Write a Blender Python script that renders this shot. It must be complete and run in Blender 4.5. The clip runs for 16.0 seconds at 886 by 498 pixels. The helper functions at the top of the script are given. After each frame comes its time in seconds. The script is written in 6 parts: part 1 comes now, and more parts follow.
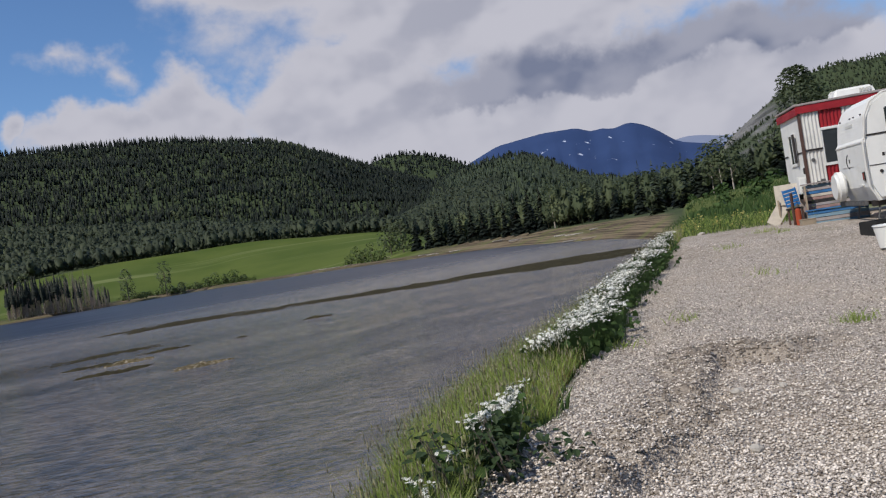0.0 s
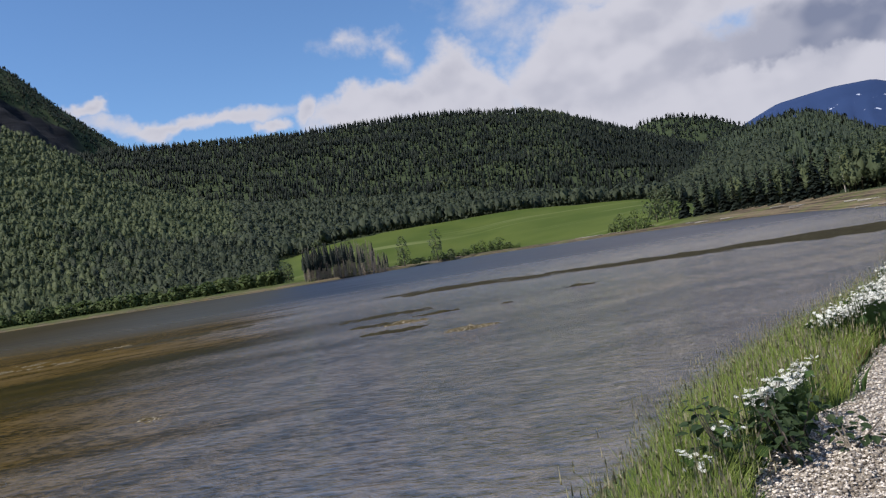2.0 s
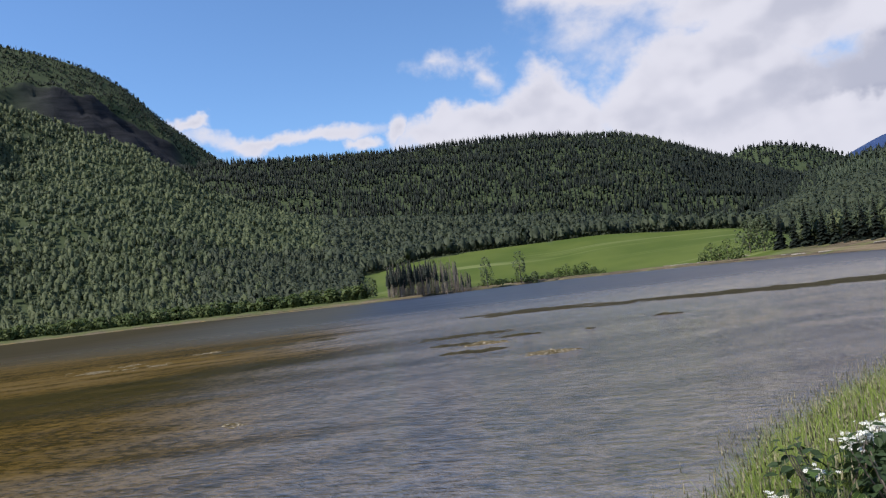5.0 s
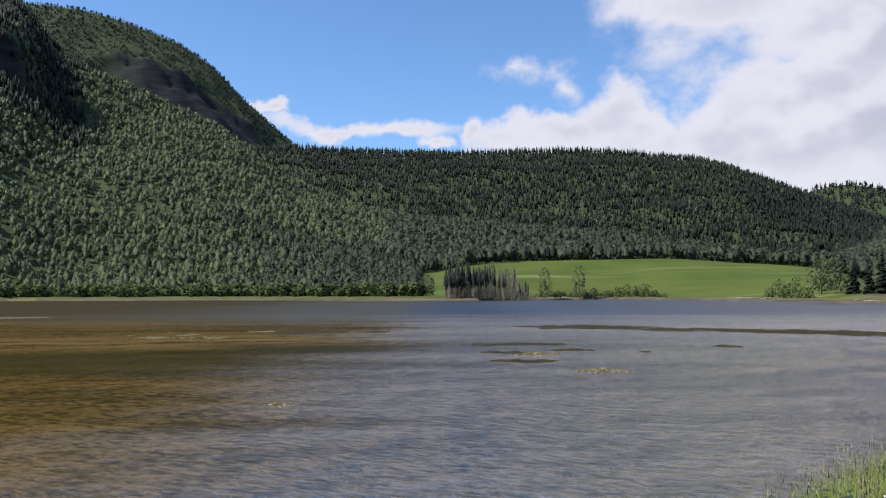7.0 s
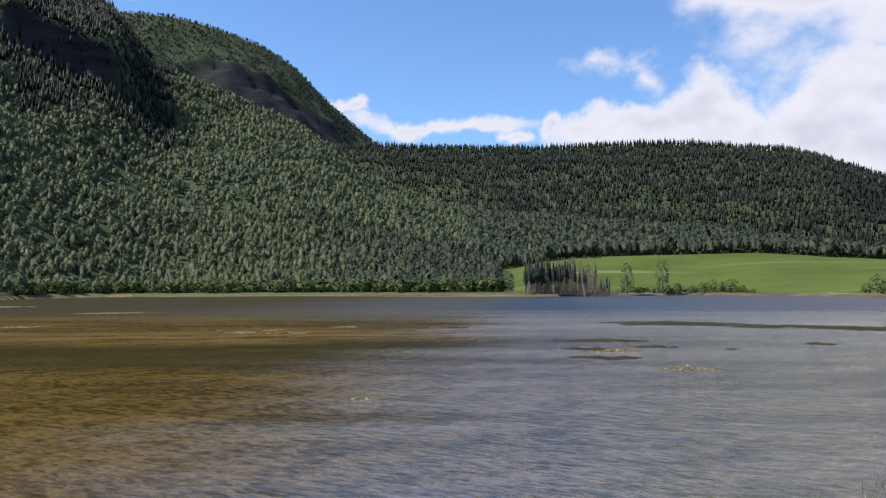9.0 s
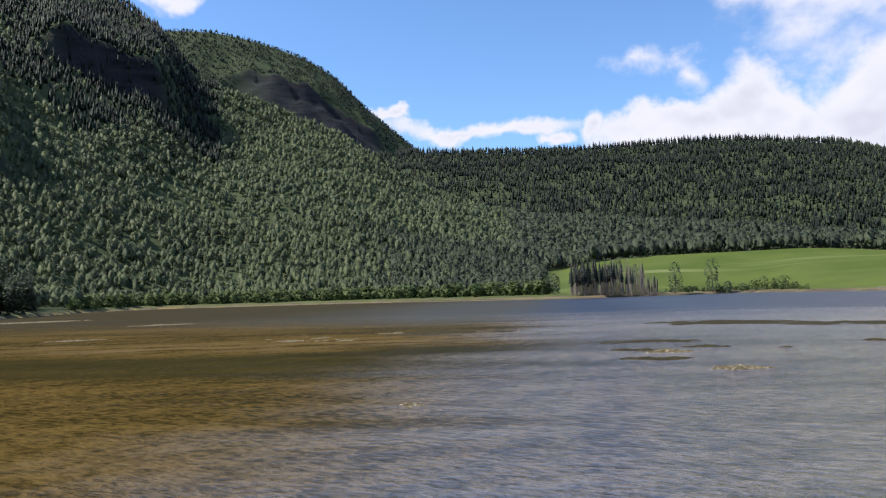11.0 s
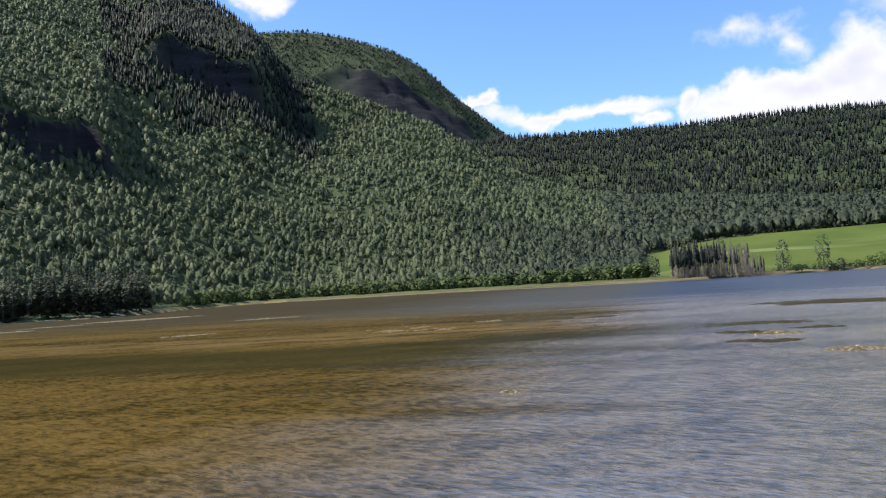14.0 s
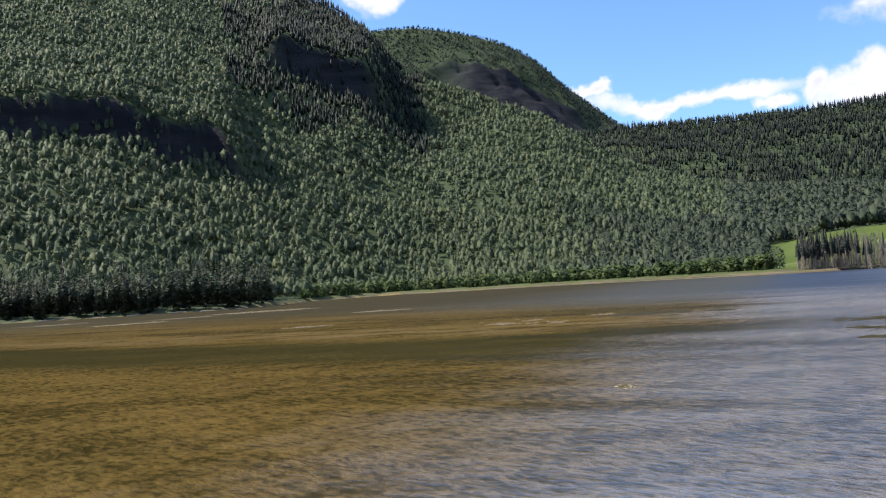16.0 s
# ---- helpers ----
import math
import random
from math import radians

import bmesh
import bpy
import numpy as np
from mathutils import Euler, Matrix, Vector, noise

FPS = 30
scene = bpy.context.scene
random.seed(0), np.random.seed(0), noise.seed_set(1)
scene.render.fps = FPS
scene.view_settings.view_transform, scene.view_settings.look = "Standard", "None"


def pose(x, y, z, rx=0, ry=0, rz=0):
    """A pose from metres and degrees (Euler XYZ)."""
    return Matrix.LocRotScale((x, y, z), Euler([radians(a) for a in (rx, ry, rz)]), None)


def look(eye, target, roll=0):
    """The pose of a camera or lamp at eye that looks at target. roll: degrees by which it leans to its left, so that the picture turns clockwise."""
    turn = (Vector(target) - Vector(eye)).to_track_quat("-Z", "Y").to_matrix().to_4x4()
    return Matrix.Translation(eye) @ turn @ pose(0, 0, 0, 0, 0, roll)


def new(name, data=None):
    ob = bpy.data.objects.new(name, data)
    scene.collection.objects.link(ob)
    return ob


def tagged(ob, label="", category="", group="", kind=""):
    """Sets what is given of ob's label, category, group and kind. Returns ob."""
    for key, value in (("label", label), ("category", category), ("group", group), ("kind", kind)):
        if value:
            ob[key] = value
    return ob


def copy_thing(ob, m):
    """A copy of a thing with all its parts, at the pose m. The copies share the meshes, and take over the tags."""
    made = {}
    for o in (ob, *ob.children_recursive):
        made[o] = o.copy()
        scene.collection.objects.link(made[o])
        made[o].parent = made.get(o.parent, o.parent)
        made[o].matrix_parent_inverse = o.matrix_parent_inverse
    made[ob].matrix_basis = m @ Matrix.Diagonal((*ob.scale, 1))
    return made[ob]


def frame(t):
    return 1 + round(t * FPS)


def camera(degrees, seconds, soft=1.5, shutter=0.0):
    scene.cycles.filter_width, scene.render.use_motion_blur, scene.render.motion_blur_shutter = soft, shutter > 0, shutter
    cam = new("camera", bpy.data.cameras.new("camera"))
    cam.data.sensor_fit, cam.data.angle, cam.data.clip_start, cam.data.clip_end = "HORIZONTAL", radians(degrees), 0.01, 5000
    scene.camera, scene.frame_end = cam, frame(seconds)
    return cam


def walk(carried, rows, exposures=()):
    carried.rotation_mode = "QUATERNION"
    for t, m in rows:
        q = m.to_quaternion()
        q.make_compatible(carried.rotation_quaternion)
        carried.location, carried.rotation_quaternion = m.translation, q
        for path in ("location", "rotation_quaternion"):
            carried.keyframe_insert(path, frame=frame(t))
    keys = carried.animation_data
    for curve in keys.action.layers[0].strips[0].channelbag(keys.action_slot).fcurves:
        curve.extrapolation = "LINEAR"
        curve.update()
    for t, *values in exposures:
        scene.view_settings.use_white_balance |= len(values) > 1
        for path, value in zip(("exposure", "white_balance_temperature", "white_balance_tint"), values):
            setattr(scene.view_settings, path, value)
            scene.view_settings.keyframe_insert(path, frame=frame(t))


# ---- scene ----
# ---------------------------------------------------------------- camera
cam = camera(58.3, 16.0, soft=1.2)
EYE = 4.5
# seconds, tilt, lean, heading, sideways drift of the hand
ROWS = [
    (0.0, 89.51, 9.14, -29.18, 0.0), (0.5, 88.89, 9.42, -25.40, -0.015),
    (1.0, 88.71, 9.56, -19.51, -0.03), (1.5, 89.27, 9.49, -15.27, -0.045),
    (2.0, 90.24, 9.11, -10.15, -0.055), (2.5, 90.73, 8.90, -7.89, -0.06),
    (3.0, 91.10, 8.86, -6.92, -0.06), (3.5, 91.47, 9.09, -6.19, -0.06),
    (4.0, 91.88, 9.51, -5.49, -0.06), (6.5, 93.07, 0.76, -1.06, -0.06),
    (7.0, 93.00, 0.20, 0.01, -0.06), (7.5, 92.92, -0.16, 0.89, -0.06),
    (8.0, 92.77, -0.01, 1.78, -0.06), (8.5, 92.65, 0.06, 3.64, -0.06),
    (9.0, 92.73, 0.29, 5.73, -0.06), (11.5, 93.15, 1.78, 10.19, -0.06),
    (12.0, 93.03, 1.64, 11.96, -0.06), (12.5, 92.82, 2.05, 13.03, -0.06),
    (13.0, 92.50, 2.51, 13.95, -0.06), (13.5, 92.47, 3.08, 15.13, -0.06),
    (14.0, 92.56, 3.49, 15.94, -0.06), (14.5, 92.62, 3.89, 17.40, -0.06),
    (15.0, 92.94, 3.80, 20.02, -0.06), (15.5, 93.05, 3.74, 23.05, -0.06),
    (16.0, 92.53, 3.59, 23.98, -0.06),
]
walk(cam, [(t, pose(dx, 0, EYE, rx, ry, rz)) for t, rx, ry, rz, dx in ROWS],
     [(0.0, -0.40), (1.0, -0.34), (2.0, -0.16), (3.5, 0.03), (7.0, 0.20), (9.0, 0.30), (12.5, 0.50), (16.0, 0.62)])

# ---------------------------------------------------------------- light
SUN_BEARING, SUN_HEIGHT, SUN_POWER, SKY_POWER = -98.0, 50.0, 5.0, 0.115


def bearing(a, e=0.0):
    """Unit vector at a degrees to the right of +y and e degrees up."""
    a, e = radians(a), radians(e)
    return Vector((math.sin(a) * math.cos(e), math.cos(a) * math.cos(e), math.sin(e)))


sun = new("sun", bpy.data.lights.new("sun", "SUN"))
sun.data.energy, sun.data.angle, sun.data.color = SUN_POWER, radians(0.6), (1.0, 0.95, 0.86)
sun.matrix_world = look(bearing(SUN_BEARING, SUN_HEIGHT) * 100, (0, 0, 0))


class Nodes:
    """Short hand for a node tree."""

    def __init__(self, tree):
        self.t = tree
        tree.nodes.clear()

    def add(self, kind, *ins, out=0, **props):
        n = self.t.nodes.new(kind)
        named = {k[2:]: v for k, v in props.items() if k.startswith("i_")}
        for k, v in props.items():
            if not k.startswith("i_"):
                setattr(n, k, v)
        for i, v in enumerate(ins):
            self.put(n.inputs[i], v)
        for k, v in named.items():
            self.put(n.inputs[k.replace("_", " ")], v)
        return n.outputs[out] if len(n.outputs) else n

    def put(self, socket, v):
        if v is None:
            return
        if isinstance(v, bpy.types.NodeSocket):
            self.t.links.new(v, socket)
        else:
            if isinstance(v, tuple) and len(v) == 3 and socket.type == "RGBA":
                v = (*v, 1.0)
            socket.default_value = v

    def math(self, op, a, b=0.0, c=0.0, clamp=False):
        return self.add("ShaderNodeMath", a, b, c, operation=op, use_clamp=clamp)

    def mix(self, f, a, b):
        n = self.t.nodes.new("ShaderNodeMix")
        n.data_type = "RGBA"
        self.put(n.inputs[0], f)
        self.put(n.inputs[6], a)
        self.put(n.inputs[7], b)
        return n.outputs[2]

    def ramp(self, v, lo, hi, a=0.0, b=1.0):
        return self.add("ShaderNodeMapRange", v, lo, hi, a, b, interpolation_type="SMOOTHSTEP")

    def noise(self, vec, scale, detail=4.0, rough=0.55, out=0, warp=0.0):
        return self.add("ShaderNodeTexNoise", vec, i_Scale=scale, i_Detail=detail, i_Roughness=rough, i_Distortion=warp, out=out)

    def scaled(self, vec, s, at=(0, 0, 0)):
        n = self.t.nodes.new("ShaderNodeMapping")
        self.put(n.inputs[0], vec)
        n.inputs[1].default_value, n.inputs[3].default_value = at, s
        return n.outputs[0]


world = bpy.data.worlds.new("sky")
scene.world = world
world.use_nodes = True
w = Nodes(world.node_tree)
sky = w.add("ShaderNodeTexSky", sky_type="NISHITA", sun_disc=False, sun_elevation=radians(SUN_HEIGHT), sun_rotation=radians(SUN_BEARING), altitude=500.0, air_density=1.0, dust_density=0.0, ozone_density=5.0)
sky = w.add("ShaderNodeVectorMath", sky, (1.08, 1.22, 1.36), operation="MULTIPLY")
way = w.add("ShaderNodeTexCoord", out=0)
warp = w.add("ShaderNodeVectorMath", w.noise(way, 9.0, 5.0, 0.6, out=1), (0.5, 0.5, 0.5), operation="SUBTRACT")
warp = w.add("ShaderNodeVectorMath", warp, (0.13, 0.13, 0.10), operation="MULTIPLY")
bent = w.add("ShaderNodeVectorMath", way, warp, operation="ADD")
sx = w.t.nodes.new("ShaderNodeSeparateXYZ")
w.put(sx.inputs[0], bent)
az = w.math("MULTIPLY", w.math("ARCTAN2", sx.outputs[0], sx.outputs[1]), 57.2958)
el = w.math("MULTIPLY", w.math("ARCSINE", sx.outputs[2]), 57.2958)
# heaps of cloud: bearing, height, half width, half height in degrees, weight
CLOUDS = [(36, 18.5, 20, 7.5, 1.5), (20.5, 20.5, 9.0, 4.2, 1.1), (13.2, 10.6, 4.2, 3.4, 1.4), (7.6, 10.6, 5.5, 1.7, 1.2), (2.6, 11.5, 1.3, 1.3, 0.9), (8.8, 14.9, 1.3, 1.2, 0.42), (5.4, 15.6, 2.0, 0.7, 0.30), (32, 7.4, 12, 4.0, 1.3),
          (-6.0, 11.6, 7.4, 0.85, 0.78), (-12.8, 12.6, 1.5, 0.6, 0.8), (-0.2, 10.6, 1.3, 0.7, 0.8), (24, 10.5, 8.0, 4.4, 1.5), (38, 9.5, 12, 4.0, 1.4), (50, 6.5, 14, 5.5, 1.5), (-28.8, 20.6, 3.0, 1.3, 1.0),
          (70, 20, 18, 10, 1.2), (130, 30, 40, 12, 0.9), (-150, 35, 40, 10, 0.7)]
heap = None
for a, e, ww, hh, k in CLOUDS:
    da = w.math("DIVIDE", w.math("SUBTRACT", az, a), ww)
    de = w.math("DIVIDE", w.math("SUBTRACT", el, e), hh)
    d = w.math("SQRT", w.math("ADD", w.math("MULTIPLY", da, da), w.math("MULTIPLY", de, de)))
    v = w.math("MULTIPLY", w.math("SUBTRACT", 1.2, d), k)
    heap = v if heap is None else w.math("MAXIMUM", heap, v)
puff = w.noise(w.scaled(way, (1, 1, 1.5)), 8.0, 8.0, 0.56)
lit_ = w.noise(w.scaled(way, (1, 1, 1.5), (0.022, 0.006, -0.032)), 8.0, 3.0, 0.5)
soft = w.noise(w.scaled(way, (1, 1, 1.5)), 8.0, 3.0, 0.5)
body_ = w.math("ADD", heap, w.math("MULTIPLY", w.math("SUBTRACT", puff, 0.5), 1.7))
cover = w.ramp(body_, 0.0, 0.62)
# tops turned to the sun stay white, hollows and bases go grey
relief = w.ramp(w.math("SUBTRACT", soft, lit_), -0.10, 0.12, 0.0, 1.0)
thick = w.ramp(body_, 0.35, 1.3)
low = w.ramp(az, 14.0, 46.0, 0.30, 0.52)
band = w.math("SUBTRACT", el, w.math("ADD", 10.2, w.math("MULTIPLY", w.math("SUBTRACT", az, 40.0), 0.02)))
band = w.math("MULTIPLY", w.ramp(band, -1.6, -0.9), w.ramp(band, 0.6, 2.8, 1.0, 0.0))
band = w.math("MULTIPLY", band, w.ramp(az, 26.0, 34.0))
grey = w.math("MULTIPLY", w.math("MULTIPLY", relief, thick), w.math("MULTIPLY", low, w.ramp(el, 7.0, 9.5, 0.35, 1.0)))
grey = w.math("ADD", grey, w.math("MULTIPLY", band, 0.55), clamp=True)
cloud = w.mix(grey, (6.0, 6.0, 6.8), (2.1, 2.4, 3.5))
w.add("ShaderNodeOutputWorld", w.add("ShaderNodeBackground", w.mix(cover, sky, cloud), SKY_POWER))


# ---------------------------------------------------------------- materials
def material(name):
    m = bpy.data.materials.new(name)
    m.use_nodes = True
    n = Nodes(m.node_tree)
    return m, n


def finish(n, colour, rough=0.8, bump=None, height=0.02, metal=0.0, spec=0.3, **more):
    normal = n.add("ShaderNodeBump", i_Strength=1.0, i_Distance=height, i_Height=bump) if bump is not None else None
    s = n.add("ShaderNodeBsdfPrincipled", i_Base_Color=colour, i_Roughness=rough, i_Metallic=metal, i_Specular_IOR_Level=spec, i_Normal=normal, **more)
    n.add("ShaderNodeOutputMaterial", s)
    return s


def place(n):
    return n.add("ShaderNodeTexCoord", out=3)


def attr(n, name):
    return n.add("ShaderNodeAttribute", attribute_name=name, out=2)


def plain(name, colour, rough=0.6, spread=0.12, scale=3.0, dirt=0.25, fine=40.0, height=0.002, metal=0.0, spec=0.4):
    """Paint, plastic, metal and the like with soft stains and fine grain."""
    m, n = material(name)
    p = place(n)
    big, small = n.noise(p, scale, 4.0), n.noise(p, fine, 3.0)
    dark = tuple(c * (1 - dirt) for c in colour)
    c = n.mix(n.ramp(big, 0.42, 0.72), colour, dark)
    c = n.mix(n.math("MULTIPLY", small, spread), c, tuple(c * 0.6 for c in colour))
    finish(n, c, n.ramp(big, 0.3, 0.7, rough * 0.85, min(1, rough * 1.15)), small, height, metal, spec)
    return m


def foliage(name, a, b, c, glow=0.25):
    """Leaves: hue by tree and by clump, light through the blade."""
    m, n = material(name)
    tree, clump = attr(n, "tint"), n.add("ShaderNodeNewGeometry", out=8)
    col = n.mix(n.ramp(tree, 0.0, 1.0), a, b)
    col = n.mix(n.math("MULTIPLY", clump, 0.45), col, c)
    s1 = n.add("ShaderNodeBsdfPrincipled", i_Base_Color=col, i_Roughness=0.65, i_Specular_IOR_Level=0.2)
    s2 = n.add("ShaderNodeBsdfTranslucent", col)
    n.add("ShaderNodeOutputMaterial", n.add("ShaderNodeMixShader", glow, s1, s2))
    return m


def ground_material():
    m, n = material("ground")
    p = place(n)
    floor_ = n.mix(n.noise(p, 0.05, 6.0), (0.034, 0.048, 0.022), (0.070, 0.090, 0.040))
    # hay field with mown swathes
    swath = n.noise(n.scaled(p, (0.004, 0.05, 0.05)), 1.0, 3.0)
    tuft = n.noise(p, 0.9, 5.0)
    field = n.mix(n.ramp(n.noise(p, 0.02, 4.0), 0.35, 0.65), (0.066, 0.096, 0.014), (0.098, 0.126, 0.024))
    field = n.mix(n.ramp(swath, 0.56, 0.68, 0.0, 0.75), field, (0.20, 0.225, 0.085))
    field = n.mix(n.math("MULTIPLY", tuft, 0.3), field, (0.05, 0.08, 0.015))
    meadow = n.mix(n.noise(p, 0.35, 6.0), (0.05, 0.075, 0.018), (0.13, 0.145, 0.045))
    # beach of mud and pale shingle
    band = n.noise(n.scaled(p, (0.006, 0.006, 2.0)), 3.0, 6.0, 0.7)
    sand = n.mix(n.ramp(band, 0.40, 0.58), (0.040, 0.029, 0.021), (0.20, 0.155, 0.10))
    sand = n.mix(n.ramp(n.noise(p, 0.12, 6.0), 0.5, 0.62, 0, 0.5), sand, (0.12, 0.14, 0.04))
    # bare cliff; shade and haze painted into the near-black blue rock
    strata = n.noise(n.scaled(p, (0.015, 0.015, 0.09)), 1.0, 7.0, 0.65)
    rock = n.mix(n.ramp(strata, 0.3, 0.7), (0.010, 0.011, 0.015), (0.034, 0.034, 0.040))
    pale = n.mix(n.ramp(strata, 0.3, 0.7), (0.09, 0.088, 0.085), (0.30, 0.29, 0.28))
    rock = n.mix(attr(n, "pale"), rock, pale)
    # crushed gravel
    cell = n.add("ShaderNodeTexVoronoi", p, i_Scale=64.0, i_Randomness=1.0)
    cellc = n.add("ShaderNodeTexVoronoi", p, i_Scale=64.0, i_Randomness=1.0, out=1)
    sep = n.t.nodes.new("ShaderNodeSeparateColor")
    n.put(sep.inputs[0], cellc)
    grav = n.mix(sep.outputs[0], (0.43, 0.375, 0.32), (0.98, 0.87, 0.77))
    # shade in the crevices between stones, painted as darker cell rims
    grav = n.mix(n.ramp(cell, 0.25, 0.60, 0, 0.7), grav, (0.17, 0.14, 0.115))
    grav = n.mix(n.ramp(n.noise(p, 0.7, 5.0), 0.45, 0.7, 0, 0.4), grav, (0.52, 0.43, 0.34))
    earth = n.mix(n.ramp(n.noise(p, 9.0, 6.0, 0.7), 0.35, 0.65), (0.22, 0.18, 0.145), (0.56, 0.485, 0.405))
    grav = n.mix(attr(n, "soil"), grav, earth)
    # lake bed: mud, sand and weed
    bed = n.mix(n.ramp(n.noise(n.scaled(p, (0.045, 0.16, 0.1)), 1.0, 6.0, 0.6), 0.35, 0.66), (0.13, 0.085, 0.030), (0.60, 0.38, 0.14))
    bed = n.mix(n.ramp(n.noise(n.scaled(p, (0.6, 1.0, 0.6)), 1.2, 5.0), 0.4, 0.7, 0, 0.6), bed, (0.12, 0.085, 0.03))
    gold = attr(n, "gold")
    bed = n.mix(gold, n.mix(n.noise(n.scaled(p, (0.08, 0.3, 0.1)), 1.0, 5.0), (0.035, 0.030, 0.02), (0.14, 0.11, 0.065)), bed)
    weed = n.mix(n.noise(p, 1.2, 5.0), (0.02, 0.018, 0.01), (0.07, 0.06, 0.03))
    bed = n.mix(attr(n, "weed"), bed, weed)
    bed = n.mix(attr(n, "bar"), bed, n.mix(n.noise(p, 2.5, 5.0), (0.13, 0.09, 0.05), (0.50, 0.43, 0.33)))
    col = n.mix(attr(n, "field"), floor_, field)
    col = n.mix(attr(n, "meadow"), col, meadow)
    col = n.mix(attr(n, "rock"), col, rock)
    col = n.mix(attr(n, "sand"), col, sand)
    col = n.mix(attr(n, "bed"), col, bed)
    col = n.mix(attr(n, "gravel"), col, grav)
    # far bare range, blue haze painted into its rock, with old snow in its gullies
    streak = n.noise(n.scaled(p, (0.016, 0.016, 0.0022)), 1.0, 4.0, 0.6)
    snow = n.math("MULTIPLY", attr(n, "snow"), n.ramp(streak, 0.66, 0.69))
    hazed_rock = n.mix(n.noise(p, 0.004, 6.0), (0.020, 0.040, 0.105), (0.038, 0.066, 0.16))
    col = n.mix(attr(n, "range"), col, n.mix(snow, n.mix(attr(n, "haze"), hazed_rock, (0.20, 0.23, 0.32)), (0.5, 0.54, 0.66)))
    near = attr(n, "gravel")
    hgt = n.math("MULTIPLY", n.math("SUBTRACT", 1.0, cell), near)
    rough_h = n.math("MULTIPLY", n.noise(p, 0.4, 6.0, 0.7), n.math("MULTIPLY", attr(n, "rock"), 160.0))
    clod = n.math("MULTIPLY", n.noise(p, 14.0, 6.0, 0.7), n.math("MULTIPLY", attr(n, "soil"), 3.0))
    finish(n, col, 0.92, n.math("ADD", n.math("ADD", hgt, clod), rough_h), 0.017, spec=0.15)
    return m


def water_material():
    """Wind-ruffled shallows: a silty body colour with painted wave light, under a rippled gloss."""
    m, n = material("lake_water")
    p = place(n)
    sep = n.t.nodes.new("ShaderNodeSeparateXYZ")
    n.put(sep.inputs[0], p)
    east, north = sep.outputs[0], sep.outputs[1]
    q = n.add("ShaderNodeVectorRotate", p, i_Angle=0.38)
    q2 = n.add("ShaderNodeVectorRotate", p, i_Angle=-0.25)
    chop = n.noise(n.scaled(q2, (0.50, 1.05, 1.0)), 1.0, 3.0, 0.6)
    swell = n.noise(n.scaled(q, (0.8, 1.7, 1.0)), 1.1, 3.0, 0.55)
    ripple = n.noise(n.scaled(q, (1.35, 2.4, 1.0)), 1.55, 4.0, 0.62)
    # cat's paws of wind; the bay under the slope lies sheltered
    silt = n.noise(n.scaled(p, (0.022, 0.085, 1.0)), 1.0, 6.0, 0.6, warp=0.5)
    side = n.math("ADD", east, n.math("MULTIPLY", n.math("SUBTRACT", silt, 0.5), 30.0))
    gust = n.ramp(n.noise(n.scaled(p, (0.012, 0.04, 1.0)), 1.0, 4.0), 0.35, 0.65, 0.55, 1.0)
    paw = n.ramp(n.noise(n.scaled(q2, (0.10, 0.34, 1.0)), 1.0, 4.0), 0.35, 0.65, 0.6, 1.15)
    lee = n.ramp(side, -22.0, 4.0, 0.34, 1.1)
    cell = n.noise(n.scaled(q, (0.75, 0.24, 1.0)), 1.0, 4.0, 0.65)
    h = n.math("ADD", n.math("MULTIPLY", swell, 0.13), n.math("MULTIPLY", ripple, 0.17))
    h = n.math("ADD", h, n.math("MULTIPLY", chop, 0.13))
    wind = n.math("MULTIPLY", n.math("MULTIPLY", gust, paw), n.math("MULTIPLY", lee, n.ramp(cell, 0.3, 0.7, 0.6, 1.4)))
    bump = n.add("ShaderNodeBump", i_Strength=wind, i_Distance=1.0, i_Height=h)
    under = n.add("ShaderNodeBump", i_Strength=n.math("MULTIPLY", gust, paw), i_Distance=2.4, i_Height=h)
    # silt, sand and weed drawn out along the shore, plus painted wave light
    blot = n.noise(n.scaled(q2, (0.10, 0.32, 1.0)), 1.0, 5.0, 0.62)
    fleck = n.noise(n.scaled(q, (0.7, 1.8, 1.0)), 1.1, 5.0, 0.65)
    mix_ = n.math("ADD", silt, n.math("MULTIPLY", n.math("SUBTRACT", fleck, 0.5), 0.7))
    # light and dark of ripples, gusts and swell go into the colour
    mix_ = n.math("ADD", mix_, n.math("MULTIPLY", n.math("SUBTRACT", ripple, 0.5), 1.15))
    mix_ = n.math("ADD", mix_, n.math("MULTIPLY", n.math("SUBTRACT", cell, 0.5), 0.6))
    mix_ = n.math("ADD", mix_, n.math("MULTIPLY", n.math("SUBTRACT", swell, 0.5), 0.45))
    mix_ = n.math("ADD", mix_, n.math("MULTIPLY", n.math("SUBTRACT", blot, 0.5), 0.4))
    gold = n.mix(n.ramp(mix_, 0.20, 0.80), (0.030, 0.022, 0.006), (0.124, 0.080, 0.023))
    # a weedy trough beyond the sand, and a pale sand bar behind it
    way = n.math("ADD", north, n.math("MULTIPLY", n.math("SUBTRACT", silt, 0.5), 18.0))
    trough = n.math("MULTIPLY", n.ramp(way, 38.0, 46.0), n.ramp(way, 58.0, 65.0, 1.0, 0.0))
    gold = n.mix(n.math("MULTIPLY", trough, 0.70), gold, (0.022, 0.021, 0.008))
    bar = n.math("MULTIPLY", n.ramp(way, 62.0, 68.0), n.ramp(way, 72.0, 82.0, 1.0, 0.0))
    gold = n.mix(n.math("MULTIPLY", bar, n.ramp(blot, 0.4, 0.6, 0.0, 0.6)), gold, (0.15, 0.105, 0.05))
